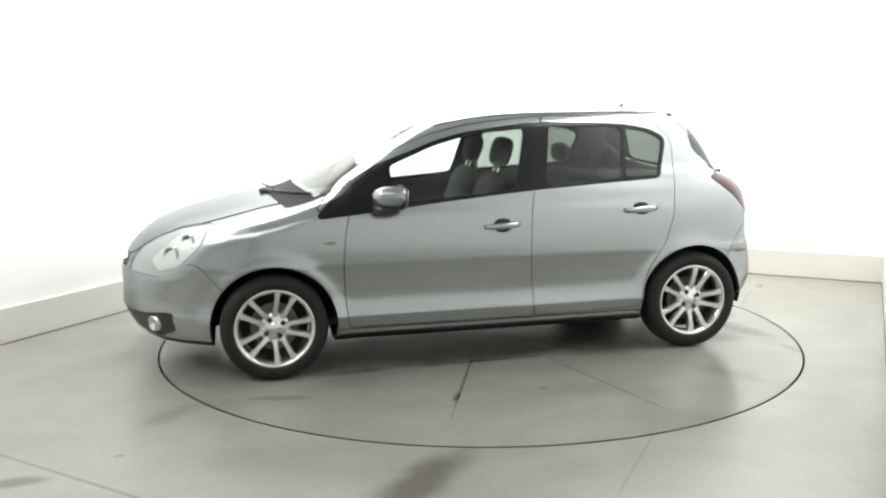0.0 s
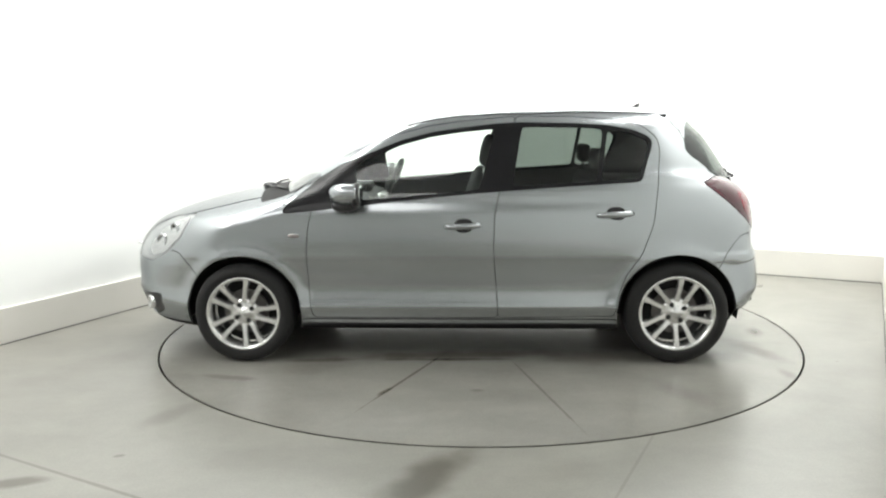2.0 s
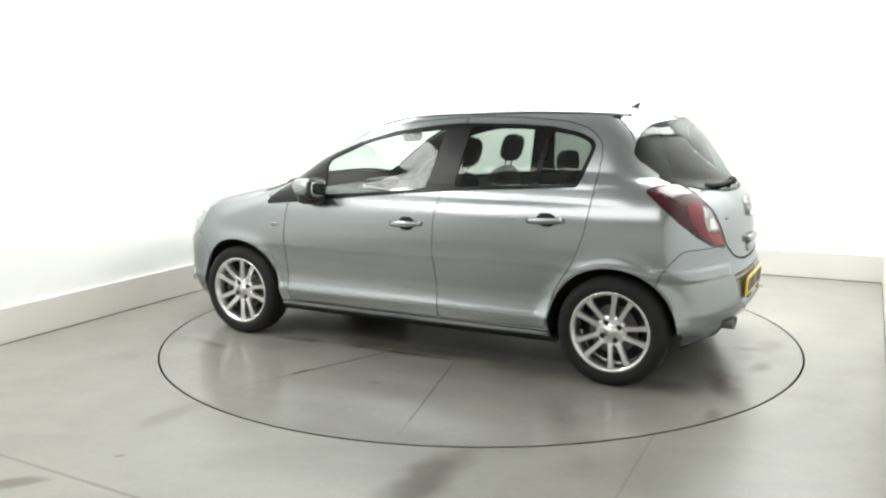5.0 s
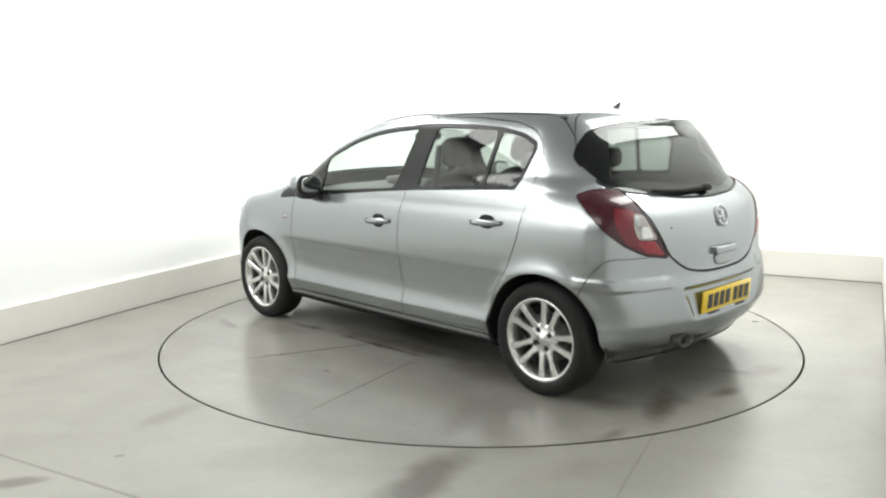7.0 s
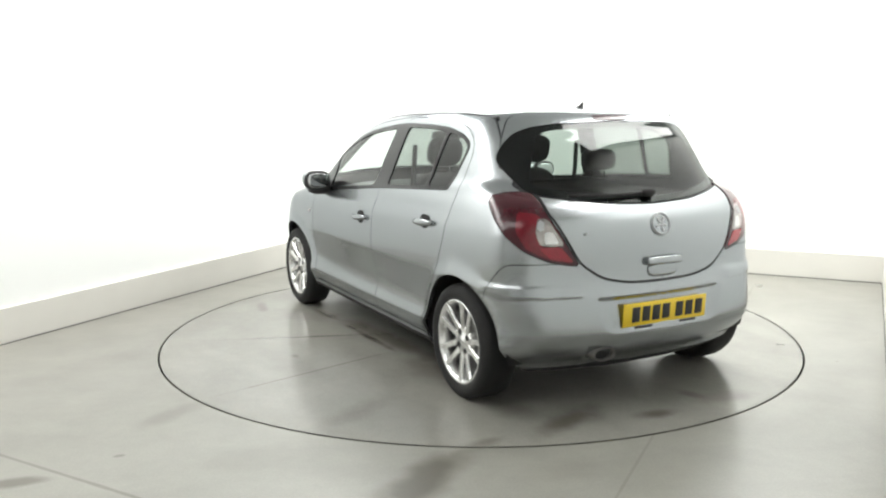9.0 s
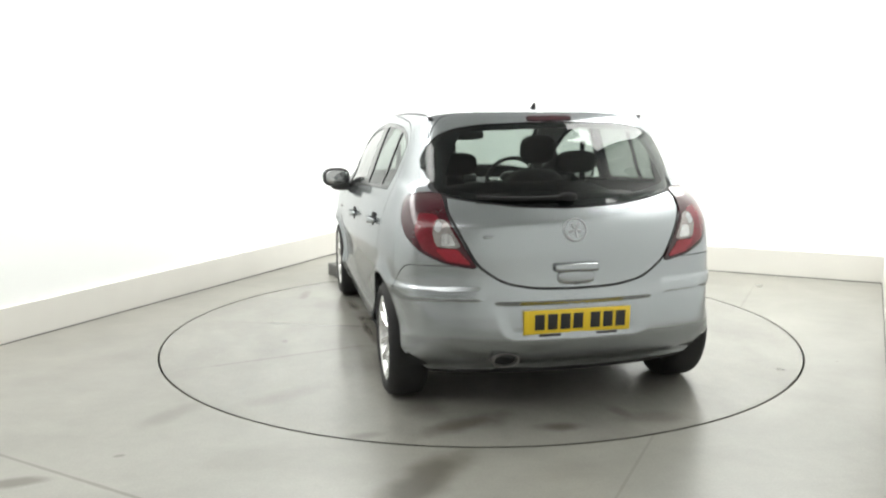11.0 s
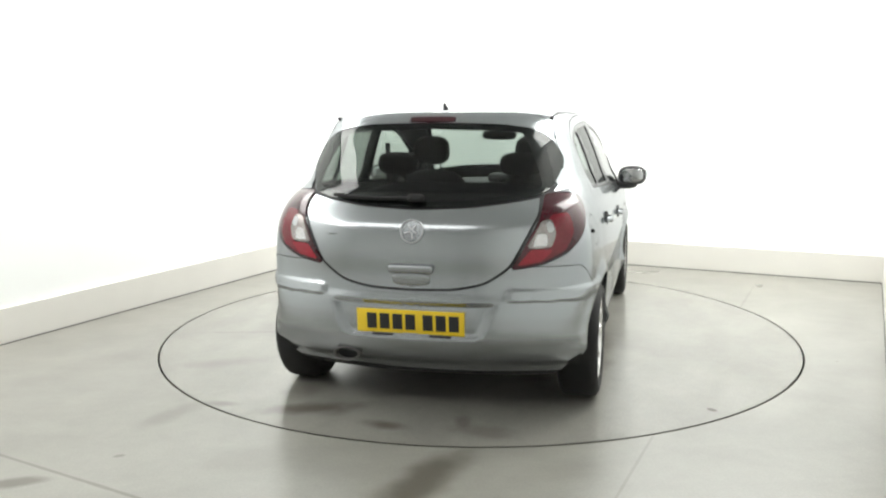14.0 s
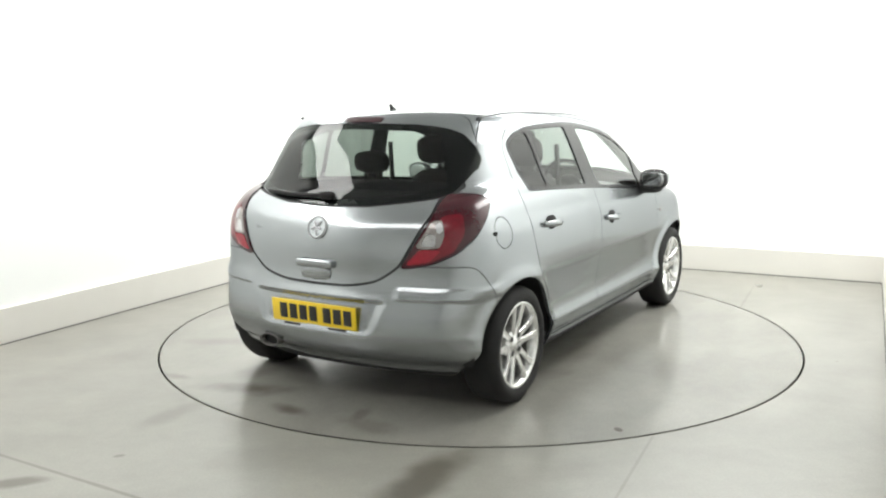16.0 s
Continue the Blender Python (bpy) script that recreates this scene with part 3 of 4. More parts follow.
def make_car():
    P, N, T = shell()
    x, y, z = P.T
    s = x + BOW * (y / 0.64) ** 2
    q = -x - y
    side = y - 0.38
    F = {
        "arch": np.maximum(*[ARCH - np.hypot(x - hx, z - hz) for hx, hz in HUBS]),
        "pane_f": np.minimum(inside(x, z, PANE_F), side), 
        "pane_r": np.minimum(inside(x, z, PANE_R), side), "pane_q": np.minimum(inside(x, z, PANE_Q), side),
        "dlo": np.minimum(inside(x, z, DLO), side),
        "lamp_r": np.minimum(inside(q, z, LAMP_R), -1.2 - x),
        "head": np.minimum(inside(x, z, HEAD, 0.015), y - 0.28),
        "glass_b": np.minimum(inside(q, z, GLASS_B), -1.2 - x),
        "brake": np.minimum.reduce([0.116 - y, z - 1.410, 1.441 - z, -1.38 - x]),
        "door_f": np.minimum(inside(x, z, DOOR_F), side), "door_r": np.minimum(inside(x, z, DOOR_R), side),
        "flap": FLAP[2] - np.hypot(x - FLAP[0], z - FLAP[1]),
        "screen": np.minimum.reduce([1.10 - s, s - 0.345, 0.665 - 0.36 * (z - 1.0) - y, z - 0.93]),
        "cowl": np.minimum.reduce([1.265 - s, s - 0.9, 0.70 - y, z - 0.90]),
        "intake": np.minimum.reduce([inside(y, z, ((-0.2, 0.225), (0.60, 0.235), (0.70, 0.28), (0.71, 0.385), (0.55, 0.36), (-0.2, 0.345))), x - 1.55]),
        "grille": np.minimum.reduce([0.33 - y, z - 0.595, 0.665 - z, x - 1.8]),
        "bumper_f": inside(x, z, BUMPER_F), "gate": np.minimum(inside(y, z, GATE, 0.05), -1.45 - x),
        "spoiler": np.minimum.reduce([-(x + 1.245 + 0.42 * (1.445 - z)), z - 1.18]),
        "bumper_b": inside(x, z, BUMPER_B), "sill": np.minimum.reduce([0.262 - z, 0.98 - x, x + 0.98, y - 0.5]),
        "belly": 0.222 - z,
    }
    F["bonnet"] = np.minimum(inside(x, z, ((2.3, 0.66), (2.06, 0.66), (1.975, 0.718), (1.88, 0.782), (1.745, 0.836), (1.59, 0.870), (1.3, 0.935), (1.0, 0.985), (1.0, 1.4), (2.3, 1.4))), s - 1.262)
    F["roof"] = np.minimum.reduce([z - 1.20, 0.585 - 0.25 * (z - 1.40) - y, 0.35 - s])
    keys = list(F)
    col = {k: 6 + i for i, k in enumerate(keys)}
    V = np.concatenate([P, N, np.stack([F[k] for k in keys], 1)], 1)

    car = tagged(new("hatchback_car"), "silver-grey five-door hatchback with alloy wheels parked on a turntable", "car")

    def region(want, without, gap=0.0022):
        v, t = V, T
        for k in without:
            if len(t):
                v, t = clip(v, t, -v[:, col[k]] - gap)
        if want:
            v, t = clip(v, t, v[:, col[want]] - gap)
        return v, t

    def sheet(name, vt, mat, parent, sign=1, thick=0.010, lift=0.0, label="", both=False):
        """A panel: the surface, its folded edge and, if both, its mirror half."""
        v, t = vt
        p, n = v[:, :3].copy(), v[:, 3:6].copy()
        n /= np.linalg.norm(n, axis=1, keepdims=True) + 1e-12
        p += n * lift
        e = np.sort(np.concatenate([t[:, (0, 1)], t[:, (1, 2)], t[:, (2, 0)]]), 1)
        d = np.concatenate([t[:, (0, 1)], t[:, (1, 2)], t[:, (2, 0)]])
        _, first, cnt = np.unique(e, axis=0, return_index=True, return_counts=True)
        rim = d[first[cnt == 1]]
        rim = rim[~((np.abs(p[rim[:, 0], 1]) < 1e-4) & (np.abs(p[rim[:, 1], 1]) < 1e-4))]
        verts, norms, faces = [p], [n], [t]
        if thick and len(rim):
            k = len(p)
            m = len(rim)
            verts += [p[rim[:, 0]], p[rim[:, 1]], p[rim[:, 1]] - n[rim[:, 1]] * thick, p[rim[:, 0]] - n[rim[:, 0]] * thick]
            norms.append(np.zeros((4 * m, 3)))
            i = np.arange(m)
            faces += [np.stack([k + i, k + 3 * m + i, k + 2 * m + i], 1), np.stack([k + i, k + 2 * m + i, k + m + i], 1)]
        p, n, t = np.concatenate(verts), np.concatenate(norms), np.concatenate(faces)
        if both:
            k = len(p)
            p = np.concatenate([p, p * (1, -1, 1)])
            n = np.concatenate([n, n * (1, -1, 1)])
            t = np.concatenate([t, t[:, ::-1] + k])
        elif sign < 0:
            p, n, t = p * (1, -1, 1), n * (1, -1, 1), t[:, ::-1]
        me = bpy.data.meshes.new(name)
        me.from_pydata(p.tolist(), [], t.tolist())
        me.polygons.foreach_set("use_smooth", [True] * len(me.polygons))
        me.normals_split_custom_set_from_vertices([tuple(k) for k in n])
        me.materials.append(mat)
        ob = new(name, me)
        ob.parent = parent
        return tagged(ob, label) if label else ob

    glazing = ["pane_f", "pane_r", "pane_q"]
    panes_all = glazing + ["glass_b", "screen"]
    # dark inner shell behind all panels, open at glass and arches
    v, t = region(None, ["arch"] + panes_all + ["dlo"], 0.0)
    sheet("inner_shell", (v, t), TRIM, car, thick=0, lift=-0.014, both=True, label="dark inner body shell")
    v, t = region("dlo", ["arch"] + glazing, 0.0)
    for sg in (1, -1):
        sheet("window_frame", (v, t), GLOSSBLACK, car, sg, 0.014, label="gloss black window surround")
    for k, nm, mat in (("pane_f", "front_door_glass", GLASS), ("pane_r", "rear_door_glass", DARKGLASS), ("pane_q", "quarter_glass", DARKGLASS)):
        vt = region(k, [], -0.002)
        for sg in (1, -1):
            ob = sheet(nm, vt, mat, car, sg, 0, -0.005)
            ob.visible_shadow = False
    ob = sheet("rear_window", region("glass_b", ["brake"], 0.002), DARKGLASS, car, both=True, thick=0, lift=-0.002, label="dark tinted rear window")
    ob.visible_shadow = False
    ob = sheet("windscreen", region("screen", [], 0.0), SCREEN, car, both=True, thick=0, lift=-0.002)
    ob.visible_shadow = False
    v, t = region("glass_b", ["brake"], 0.0)
    sheet("window_border", clip(v, t, np.maximum(0.028 - v[:, col["glass_b"]], 0.93 + v[:, 0] + v[:, 1])), GLOSSBLACK, car, both=True, thick=0, lift=-0.006)
    v, t = region("screen", [], 0.0)
    sheet("screen_border", clip(v, t, 0.03 - v[:, col["screen"]]), GLOSSBLACK, car, both=True, thick=0, lift=-0.006)
    base = ["arch", "dlo"]
    for sg in (1, -1):
        fd = sheet("front_door", region("door_f", base), PAINT, car, sg)
        rd = sheet("rear_door", region("door_r", base + ["door_f"]), PAINT, car, sg)
        hv, ht = region("head", [], 0.0)
        head = sheet("headlight", (hv, ht), LAMPGREY, car, sg, 0.02, -0.009, "clear-lensed headlight with silver reflectors")
        vt = clip(hv, ht, inside(hv[:, 0], hv[:, 2], ((1.915, 0.665), (1.79, 0.785), (1.71, 0.830), (1.60, 0.855), (1.655, 0.745), (1.765, 0.642), (1.88, 0.605)), 0.015))
        sheet("reflector", vt, LAMPBOWL, head, sg, 0.006, -0.004)
        ob = sheet("lens", region("head", [], 0.001), CLEAR, head, sg, 0, 0.001)
        ob.visible_shadow = False
        tl = region("lamp_r", [], 0.003)
        lamp = sheet("tail_light", tl, DARKRED, car, sg, 0.02, 0.002, "smoked red tail light cluster")
        # bright lower and inner fields of the cluster
        q2, z2 = -tl[0][:, 0] - tl[0][:, 1], tl[0][:, 2]
        for nm, pts, mat in (("red_field", ((0.90, 0.99), (1.01, 0.985), (1.055, 0.965), (1.075, 0.93), (1.06, 0.865), (1.10, 0.80), (1.27, 0.752), (1.12, 0.772), (0.975, 0.825), (0.90, 0.905)), REDLENS),
                             ("clear_field", ((1.035, 0.965), (1.105, 0.955), (1.215, 0.838), (1.15, 0.833), (1.06, 0.842), (1.03, 0.90)), CLEARLENS),
                             ("lamp_cell", ((1.040, 0.955), (1.080, 0.950), (1.078, 0.905), (1.038, 0.905)), LAMPGREY),
                             ("bulb_cover", ((1.085, 0.900), (1.140, 0.900), (1.180, 0.845), (1.090, 0.846)), LAMPBOWL),
                             ("lower_red_field", ((1.05, 0.83), (1.19, 0.83), (1.275, 0.755), (1.13, 0.775)), REDGLOW)):
            vt = clip(tl[0], tl[1], inside(q2, z2, pts, 0.010))
            sheet(nm, vt, mat, lamp, sg, 0.002, {"red_field": 0.0035, "lamp_cell": 0.0058, "bulb_cover": 0.0062}.get(nm, 0.0045))
        v, t = region("sill", base + ["door_f", "door_r"], 0.005)
        sheet("sill", clip(v, t, v[:, 2] - 0.236), PAINT, car, sg)
        sheet("sill_trim", clip(v, t, 0.232 - v[:, 2]), BLACK, car, sg)
        rest = base + ["lamp_r", "head", "glass_b", "door_f", "door_r", "screen", "cowl", "bonnet", "bumper_f", "gate", "spoiler", "bumper_b", "sill", "belly", "roof"]
        if sg < 0:
            rest = rest + ["flap"]
            flap = sheet("fuel_flap", region("flap", base + ["lamp_r"]), PAINT, car, sg, label="round fuel filler flap")
        v, t = region(None, rest)
        d = v[:, 0] - 0.3
        sheet("front_wing", clip(v, t, d), PAINT, car, sg)
        sheet("rear_wing", clip(v, t, -d), PAINT, car, sg)
    sheet("bonnet", region("bonnet", ["head", "cowl", "dlo", "grille"]), PAINT, car, both=True)
    sheet("cowl", region("cowl", ["screen", "dlo"]), UNDER, car, both=True)
    sheet("front_bumper", region("bumper_f", ["arch", "head", "intake", "grille", "belly", "bonnet"]), PAINT, car, both=True)
    sheet("lower_grille", region("intake", ["belly"]), BLACK, car, both=True, lift=-0.010)
    sheet("grille", region("grille", []), BLACK, car, both=True, lift=-0.008)
    sheet("tailgate", region("gate", ["lamp_r", "glass_b", "spoiler", "brake"], 0.010), PAINT, car, both=True)
    sheet("spoiler", region("spoiler", ["glass_b", "brake", "dlo", "door_r"]), PAINT, car, both=True)
    sheet("brake_light", region("brake", [], 0.0), DARKRED, car, both=True, lift=0.004, label="red high-level brake light")
    sheet("rear_bumper", region("bumper_b", ["arch", "gate", "lamp_r", "belly"], 0.0016), PAINT, car, both=True)
    sheet("underbody", region("belly", ["arch"], 0.0), UNDER, car, both=True)
    sheet("roof", region("roof", ["glass_b", "spoiler", "screen", "brake", "dlo"]), PAINT, car, both=True)
    return car


car = make_car()
PARTS = {o.name: o for o in car.children}


# ---- wheels ----
def build_wheel(hx, hz, sg, spin):
    """A wheel whose outer face looks along +y, before it is turned to its side."""
    R, rim = hz, 0.219
    m = Matrix.Rotation(math.pi if sg < 0 else 0, 4, "Z") @ Matrix.Rotation(radians(spin), 4, "Y")
    off = 0.872 if hx > 0 else 0.848
    prof = ((rim - 0.004, -0.185), (rim + 0.012, -0.195), (R - 0.035, -0.198), (R - 0.008, -0.180), (R, -0.155), (R, -0.04), (R - 0.008, -0.016), (R - 0.03, 0.000), (rim + 0.03, 0.003), (rim + 0.006, -0.004), (rim - 0.004, -0.014))
    place = m @ Matrix.Translation((0, off, 0))
    bm = lathe(((rim - 0.006, -0.18), (rim - 0.022, -0.16), (rim - 0.030, -0.06), (rim - 0.022, -0.022), (rim - 0.012, -0.010), (rim - 0.001, -0.007), (rim + 0.002, -0.012), (rim - 0.002, -0.02)), 72)
    bm.transform(place)
    w = part("wheel", bm, ALLOY, car, "silver five-double-spoke alloy wheel with black tyre")
    w.location = (hx, 0, hz)
    rimo = w
    bm = lathe(prof, 72)
    bm.transform(place)
    part("tyre", bm, RUBBER, w, "black rubber tyre")
    for k in range(10):
        a = radians(110 + 72 * (k // 2) + (13.8 if k % 2 else -13.8))
        a0 = radians(110 + 72 * (k // 2) + (18 if k % 2 else -18))
        bm = bmesh.new()
        secs = []
        for r, w2, y0, dep, ang in ((0.060, 0.021, -0.036, 0.045, a0), (0.088, 0.0165, -0.030, 0.045, a0 * 0.7 + a * 0.3), (0.12, 0.0150, -0.024, 0.045, a0 * 0.3 + a * 0.7), (0.16, 0.0155, -0.018, 0.042, a), (0.210, 0.0205, -0.012, 0.034, a)):
            c = Vector((math.cos(ang), 0, math.sin(ang))) * r
            tng = Vector((-math.sin(ang), 0, math.cos(ang)))
            up = Vector((0, 1, 0))
            secs.append([bm.verts.new(c + tng * tw * w2 + up * (y0 + dy)) for tw, dy in ((-1.1, -dep), (-1, -0.008), (-0.72, 0), (0.72, 0), (1, -0.008), (1.1, -dep))])
        for p, n in zip(secs, secs[1:]):
            for i in range(6):
                j = (i + 1) % 6
                bm.faces.new((p[i], p[j], n[j], n[i]))
        bm.faces.new(secs[0])
        bm.faces.new(secs[-1][::-1])
        bmesh.ops.recalc_face_normals(bm, faces=bm.faces[:])
        bm.transform(m @ Matrix.Translation((0, off, 0)))
        part("spoke", bm, ALLOY, rimo, smooth=False)
    bm = lathe(((0.0, -0.030), (0.028, -0.031), (0.030, -0.036), (0.062, -0.034), (0.080, -0.038), (0.087, -0.046), (0.088, -0.085)), 40)
    bm.transform(m @ Matrix.Translation((0, off, 0)))
    part("hub", bm, ALLOY, rimo)
    for k in range(4):
        a = radians(60 + 90 * k)
        bm = lathe(((0.0, -0.0315), (0.0125, -0.0315), (0.0145, -0.034), (0.0145, -0.05)), 12)
        bm.transform(m @ Matrix.Translation((0.053 * math.cos(a), off, 0.053 * math.sin(a))))
        part("wheel_bolt", bm, UNDER, rimo)
    bm = lathe(((0.0, -0.085), (0.132, -0.085), (0.132, -0.105), (0.0, -0.105)), 48)
    bm.transform(m @ Matrix.Translation((0, off, 0)))
    part("brake_disc", bm, DISC, w, "worn steel brake disc", smooth=False)
    # black disc added behind the brake to put shade into the spoke gaps
    bm = lathe(((0.0, -0.118), (0.185, -0.118), (0.188, -0.13)), 40)
    bm.transform(place)
    part("dust_shield", bm, UNDER, w, smooth=False)
    # liner of the arch
    bm = lathe(((ARCH + 0.018, -0.002), (ARCH + 0.02, -0.30), (0.05, -0.31)), 48)
    bm.transform(m @ Matrix.Translation((0, 0.835, 0)))
    bmesh.ops.delete(bm, geom=[f for f in bm.faces if f.calc_center_median().z < -0.03], context="FACES")
    ob = part("arch_liner", bm, UNDER, car)
    ob.location = (hx, 0, hz)
    # keep the liner inside the shell
    for v in ob.data.vertices:
        zc = v.co.z + hz
        lim = float(PLAN(np.array(hx + v.co.x)) * FLANK(np.array(max(zc, 0.2)))) - 0.012
        v.co.y = math.copysign(min(abs(v.co.y), lim), v.co.y)
    return w


for _hx, _hz in HUBS:
    for _sg, _spin in ((1, 0), (-1, 20)):
        build_wheel(_hx, _hz, _sg, _spin)


# ---- fittings of the car ----
def flank(px, pz):
    a = np.array
    return float(PLAN(a(px)) * FLANK(a(pz)))


def tail(py, pz):
    """How far back the shell reaches at that height and width."""
    lo, hi = -1.2, -2.0
    for _ in range(30):
        k = (lo + hi) / 2
        if body(np.array((k, py, pz))) > 0:
            hi = k
        else:
            lo = k
    return lo


def handle(door, px, pz, sg):
    y0 = flank(px, pz)
    # near-black cushion on the door; its colour gives the handle recess its shade
    part("handle_cup", blob((px - 0.060, (y0 - 0.014), pz - 0.044), (px + 0.052, (y0 + 0.009), pz + 0.040), 2.3, 24, Matrix.Diagonal((1, sg, 1, 1))), UNDER, door, "dark raised patch standing in for the shaded recess behind the handle")
    pts = [(px - 0.105 + 0.21 * i / 10, sg * (y0 + 0.007 + 0.026 * math.sin(math.pi * i / 10) ** 0.6), pz - 0.006 + 0.010 * (1 - i / 10)) for i in range(11)]
    bm = bmesh.new()
    rings = []
    for i, p in enumerate(pts):
        h = 0.013 + 0.006 * math.sin(math.pi * i / 10)
        rings.append([bm.verts.new((p[0], p[1] + sg * 0.009 * math.cos(a), p[2] + h * math.sin(a))) for a in [2 * math.pi * k / 10 for k in range(10)]])
    for a, b in zip(rings, rings[1:]):
        for k in range(10):
            bm.faces.new((a[k], a[(k + 1) % 10], b[(k + 1) % 10], b[k]))
    bm.faces.new(rings[0])
    bm.faces.new(rings[-1][::-1])
    bmesh.ops.recalc_face_normals(bm, faces=bm.faces[:])
    part("door_handle", bm, PAINT, door)


def door_mirror(door, sg):
    flip = Matrix.Diagonal((1, sg, 1, 1))
    bm = bmesh.new()
    bmesh.ops.create_uvsphere(bm, u_segments=32, v_segments=20, radius=1)
    for v in bm.verts:
        k = v.co.copy()
        if k.x < -0.25:
            k.x = -0.25
        c = [math.copysign(abs(a) ** 0.8, a) for a in k]
        v.co = (0.60 + c[0] * 0.125, 0.925 + c[1] * 0.098 - 0.02 * c[0], 1.000 + c[2] * (0.062 + 0.006 * c[0]) + 0.012 * c[1])
    bm.transform(flip)
    bmesh.ops.recalc_face_normals(bm, faces=bm.faces[:])
    part("mirror_housing", bm, PAINT, door, "silver door mirror shell")
    part("mirror_rim", blob((0.542, 0.830, 0.934), (0.592, 1.024, 1.069), 2.6, 28, flip), BLACK, door)
    part("mirror_glass", blob((0.536, 0.852, 0.953), (0.549, 1.001, 1.052), 3, 24, flip), MIRROR, door, "mirror glass")
    part("mirror_foot", blob((0.565, 0.78, 0.900), (0.715, 0.965, 0.972), 2.5, 20, flip), BLACK, door)


for _sg, _sfx in ((1, ""), (-1, ".001")):
    handle(PARTS["front_door" + _sfx], -0.03, 0.815, _sg)
    handle(PARTS["rear_door" + _sfx], -0.895, 0.878, _sg)
    door_mirror(PARTS["front_door" + _sfx], _sg)
    _y = flank(0.95, 0.757)
    part("side_repeater", blob((0.915, _y - 0.006, 0.745), (0.985, _y + 0.006, 0.769), 2.2, 16, Matrix.Diagonal((1, _sg, 1, 1))), CLEARLENS, PARTS["front_wing" + _sfx], "clear side repeater lamp")

# lamp bowls behind the headlight lens
def reach(px, pz):
    """How far out the shell reaches at that place along it and that height."""
    lo, hi = 0.1, 1.0
    for _ in range(30):
        k = (lo + hi) / 2
        if body(np.array((px, k, pz))) > 0:
            hi = k
        else:
            lo = k
    return lo


def front_of(py, pz):
    """How far forward the shell reaches at that width and height."""
    lo, hi = 1.2, 2.4
    for _ in range(30):
        k = (lo + hi) / 2
        if body(np.array((k, py, pz))) > 0:
            hi = k
        else:
            lo = k
    return lo


for _sg, _sfx in ((1, ""), (-1, ".001")):
    _x = front_of(0.60, 0.308)
    _bm = lathe(((0.0, -0.002), (0.030, 0.004), (0.034, 0.010), (0.042, 0.010), (0.045, -0.02)), 28)
    _bm.transform(Matrix.Diagonal((1, _sg, 1, 1)) @ Matrix.Translation((_x, 0.60, 0.308)) @ Matrix.Rotation(radians(-55), 4, "Z"))
    part("fog_lamp", _bm, LAMPBOWL, PARTS["lower_grille"], "round fog lamp")
    for _px, _pz, _r, _nm in ((1.80, 0.695, 0.046, "dipped_beam"), (1.705, 0.775, 0.036, "main_beam")):
        _m = Matrix.Diagonal((1, _sg, 1, 1)) @ Matrix.Translation((_px, reach(_px, _pz) - 0.012, _pz)) @ Matrix.Rotation(radians(-42), 4, "Z")
        _bm = lathe(((0.0, -0.020), (_r * 0.5, -0.016), (_r * 0.8, -0.006), (_r, 0.006), (_r * 1.08, 0.004), (_r * 1.1, -0.02)), 28)
        _bm.transform(_m)
        _ob = part(_nm, _bm, LAMPBOWL, PARTS["headlight" + _sfx], "round silver lamp bowl")
        _bm = lathe(((_r * 0.98, 0.0065), (_r * 1.03, 0.010), (_r * 1.12, 0.006), (_r * 1.12, -0.004)), 28)
        _bm.transform(_m)
        part("bezel", _bm, LAMPGREY, _ob)

# fuel flap finger notch
part("flap_notch", blob((-1.487, -0.822, 0.878), (-1.467, -0.80, 0.898), 2, 12), UNDER, PARTS["fuel_flap"])

# aerial
_bm = tube([(-1.115, 0, 1.462), (-1.140, 0, 1.478), (-1.160, 0, 1.500)], 0.020, 12, 0.35)
part("aerial", _bm, BLACK, car, "short black roof aerial")

# roof mouldings
def top_of(px, py):
    """How high the shell reaches there."""
    lo, hi = 1.1, 1.6
    for _ in range(30):
        k = (lo + hi) / 2
        if body(np.array((px, py, k))) > 0:
            hi = k
        else:
            lo = k
    return lo


for _sg in (1, -1):
    _pts = [(0.30 - 0.1 * i, _sg * (0.606 - 0.004 * abs(i - 7)), 0) for i in range(16)]
    _pts = [(a, b, top_of(a, b) + 0.001) for a, b, c in _pts]
    part("roof_moulding", tube(_pts, 0.004, 6), BLACK, PARTS["roof"], "thin black roof moulding")
    part("moulding_cap", blob((-1.225, _sg * 0.574 - 0.012, _pts[-1][2] - 0.006), (-1.165, _sg * 0.574 + 0.012, _pts[-1][2] + 0.010), 2.4, 14), BLACK, PARTS["roof"])

# tailgate fittings
_gate = PARTS["tailgate"]
_x = tail(0.0, 0.909)
_tilt = math.degrees(math.atan2(tail(0, 0.95) - tail(0, 0.87), 0.08))
_m = Matrix.Translation((_x - 0.002, 0, 0.909)) @ Matrix.Rotation(radians(_tilt), 4, "Y") @ Matrix.Rotation(radians(90), 4, "Z")
_bm = lathe(((0.049, -0.004), (0.050, 0.006), (0.0535, 0.009), (0.057, 0.006), (0.058, -0.004)), 48)
_bm.transform(_m)
part("badge_ring", _bm, LAMPGREY, _gate, "round chrome badge ring")
_bm = lathe(((0.0, 0.003), (0.049, 0.002)), 40)
_bm.transform(_m)
part("badge_plate", _bm, PAINT, _gate)
for _a, _l in ((20, 0.036), (100, 0.040), (160, 0.030), (235, 0.038), (300, 0.034)):
    part("badge_figure", box_bm((0.004, -0.002, -0.006), (_l, 0.009, 0.006), 0.003, _m @ Matrix.Rotation(radians(_a), 4, "Y")), LAMPGREY, _gate)
_x = tail(0.0, 0.735)
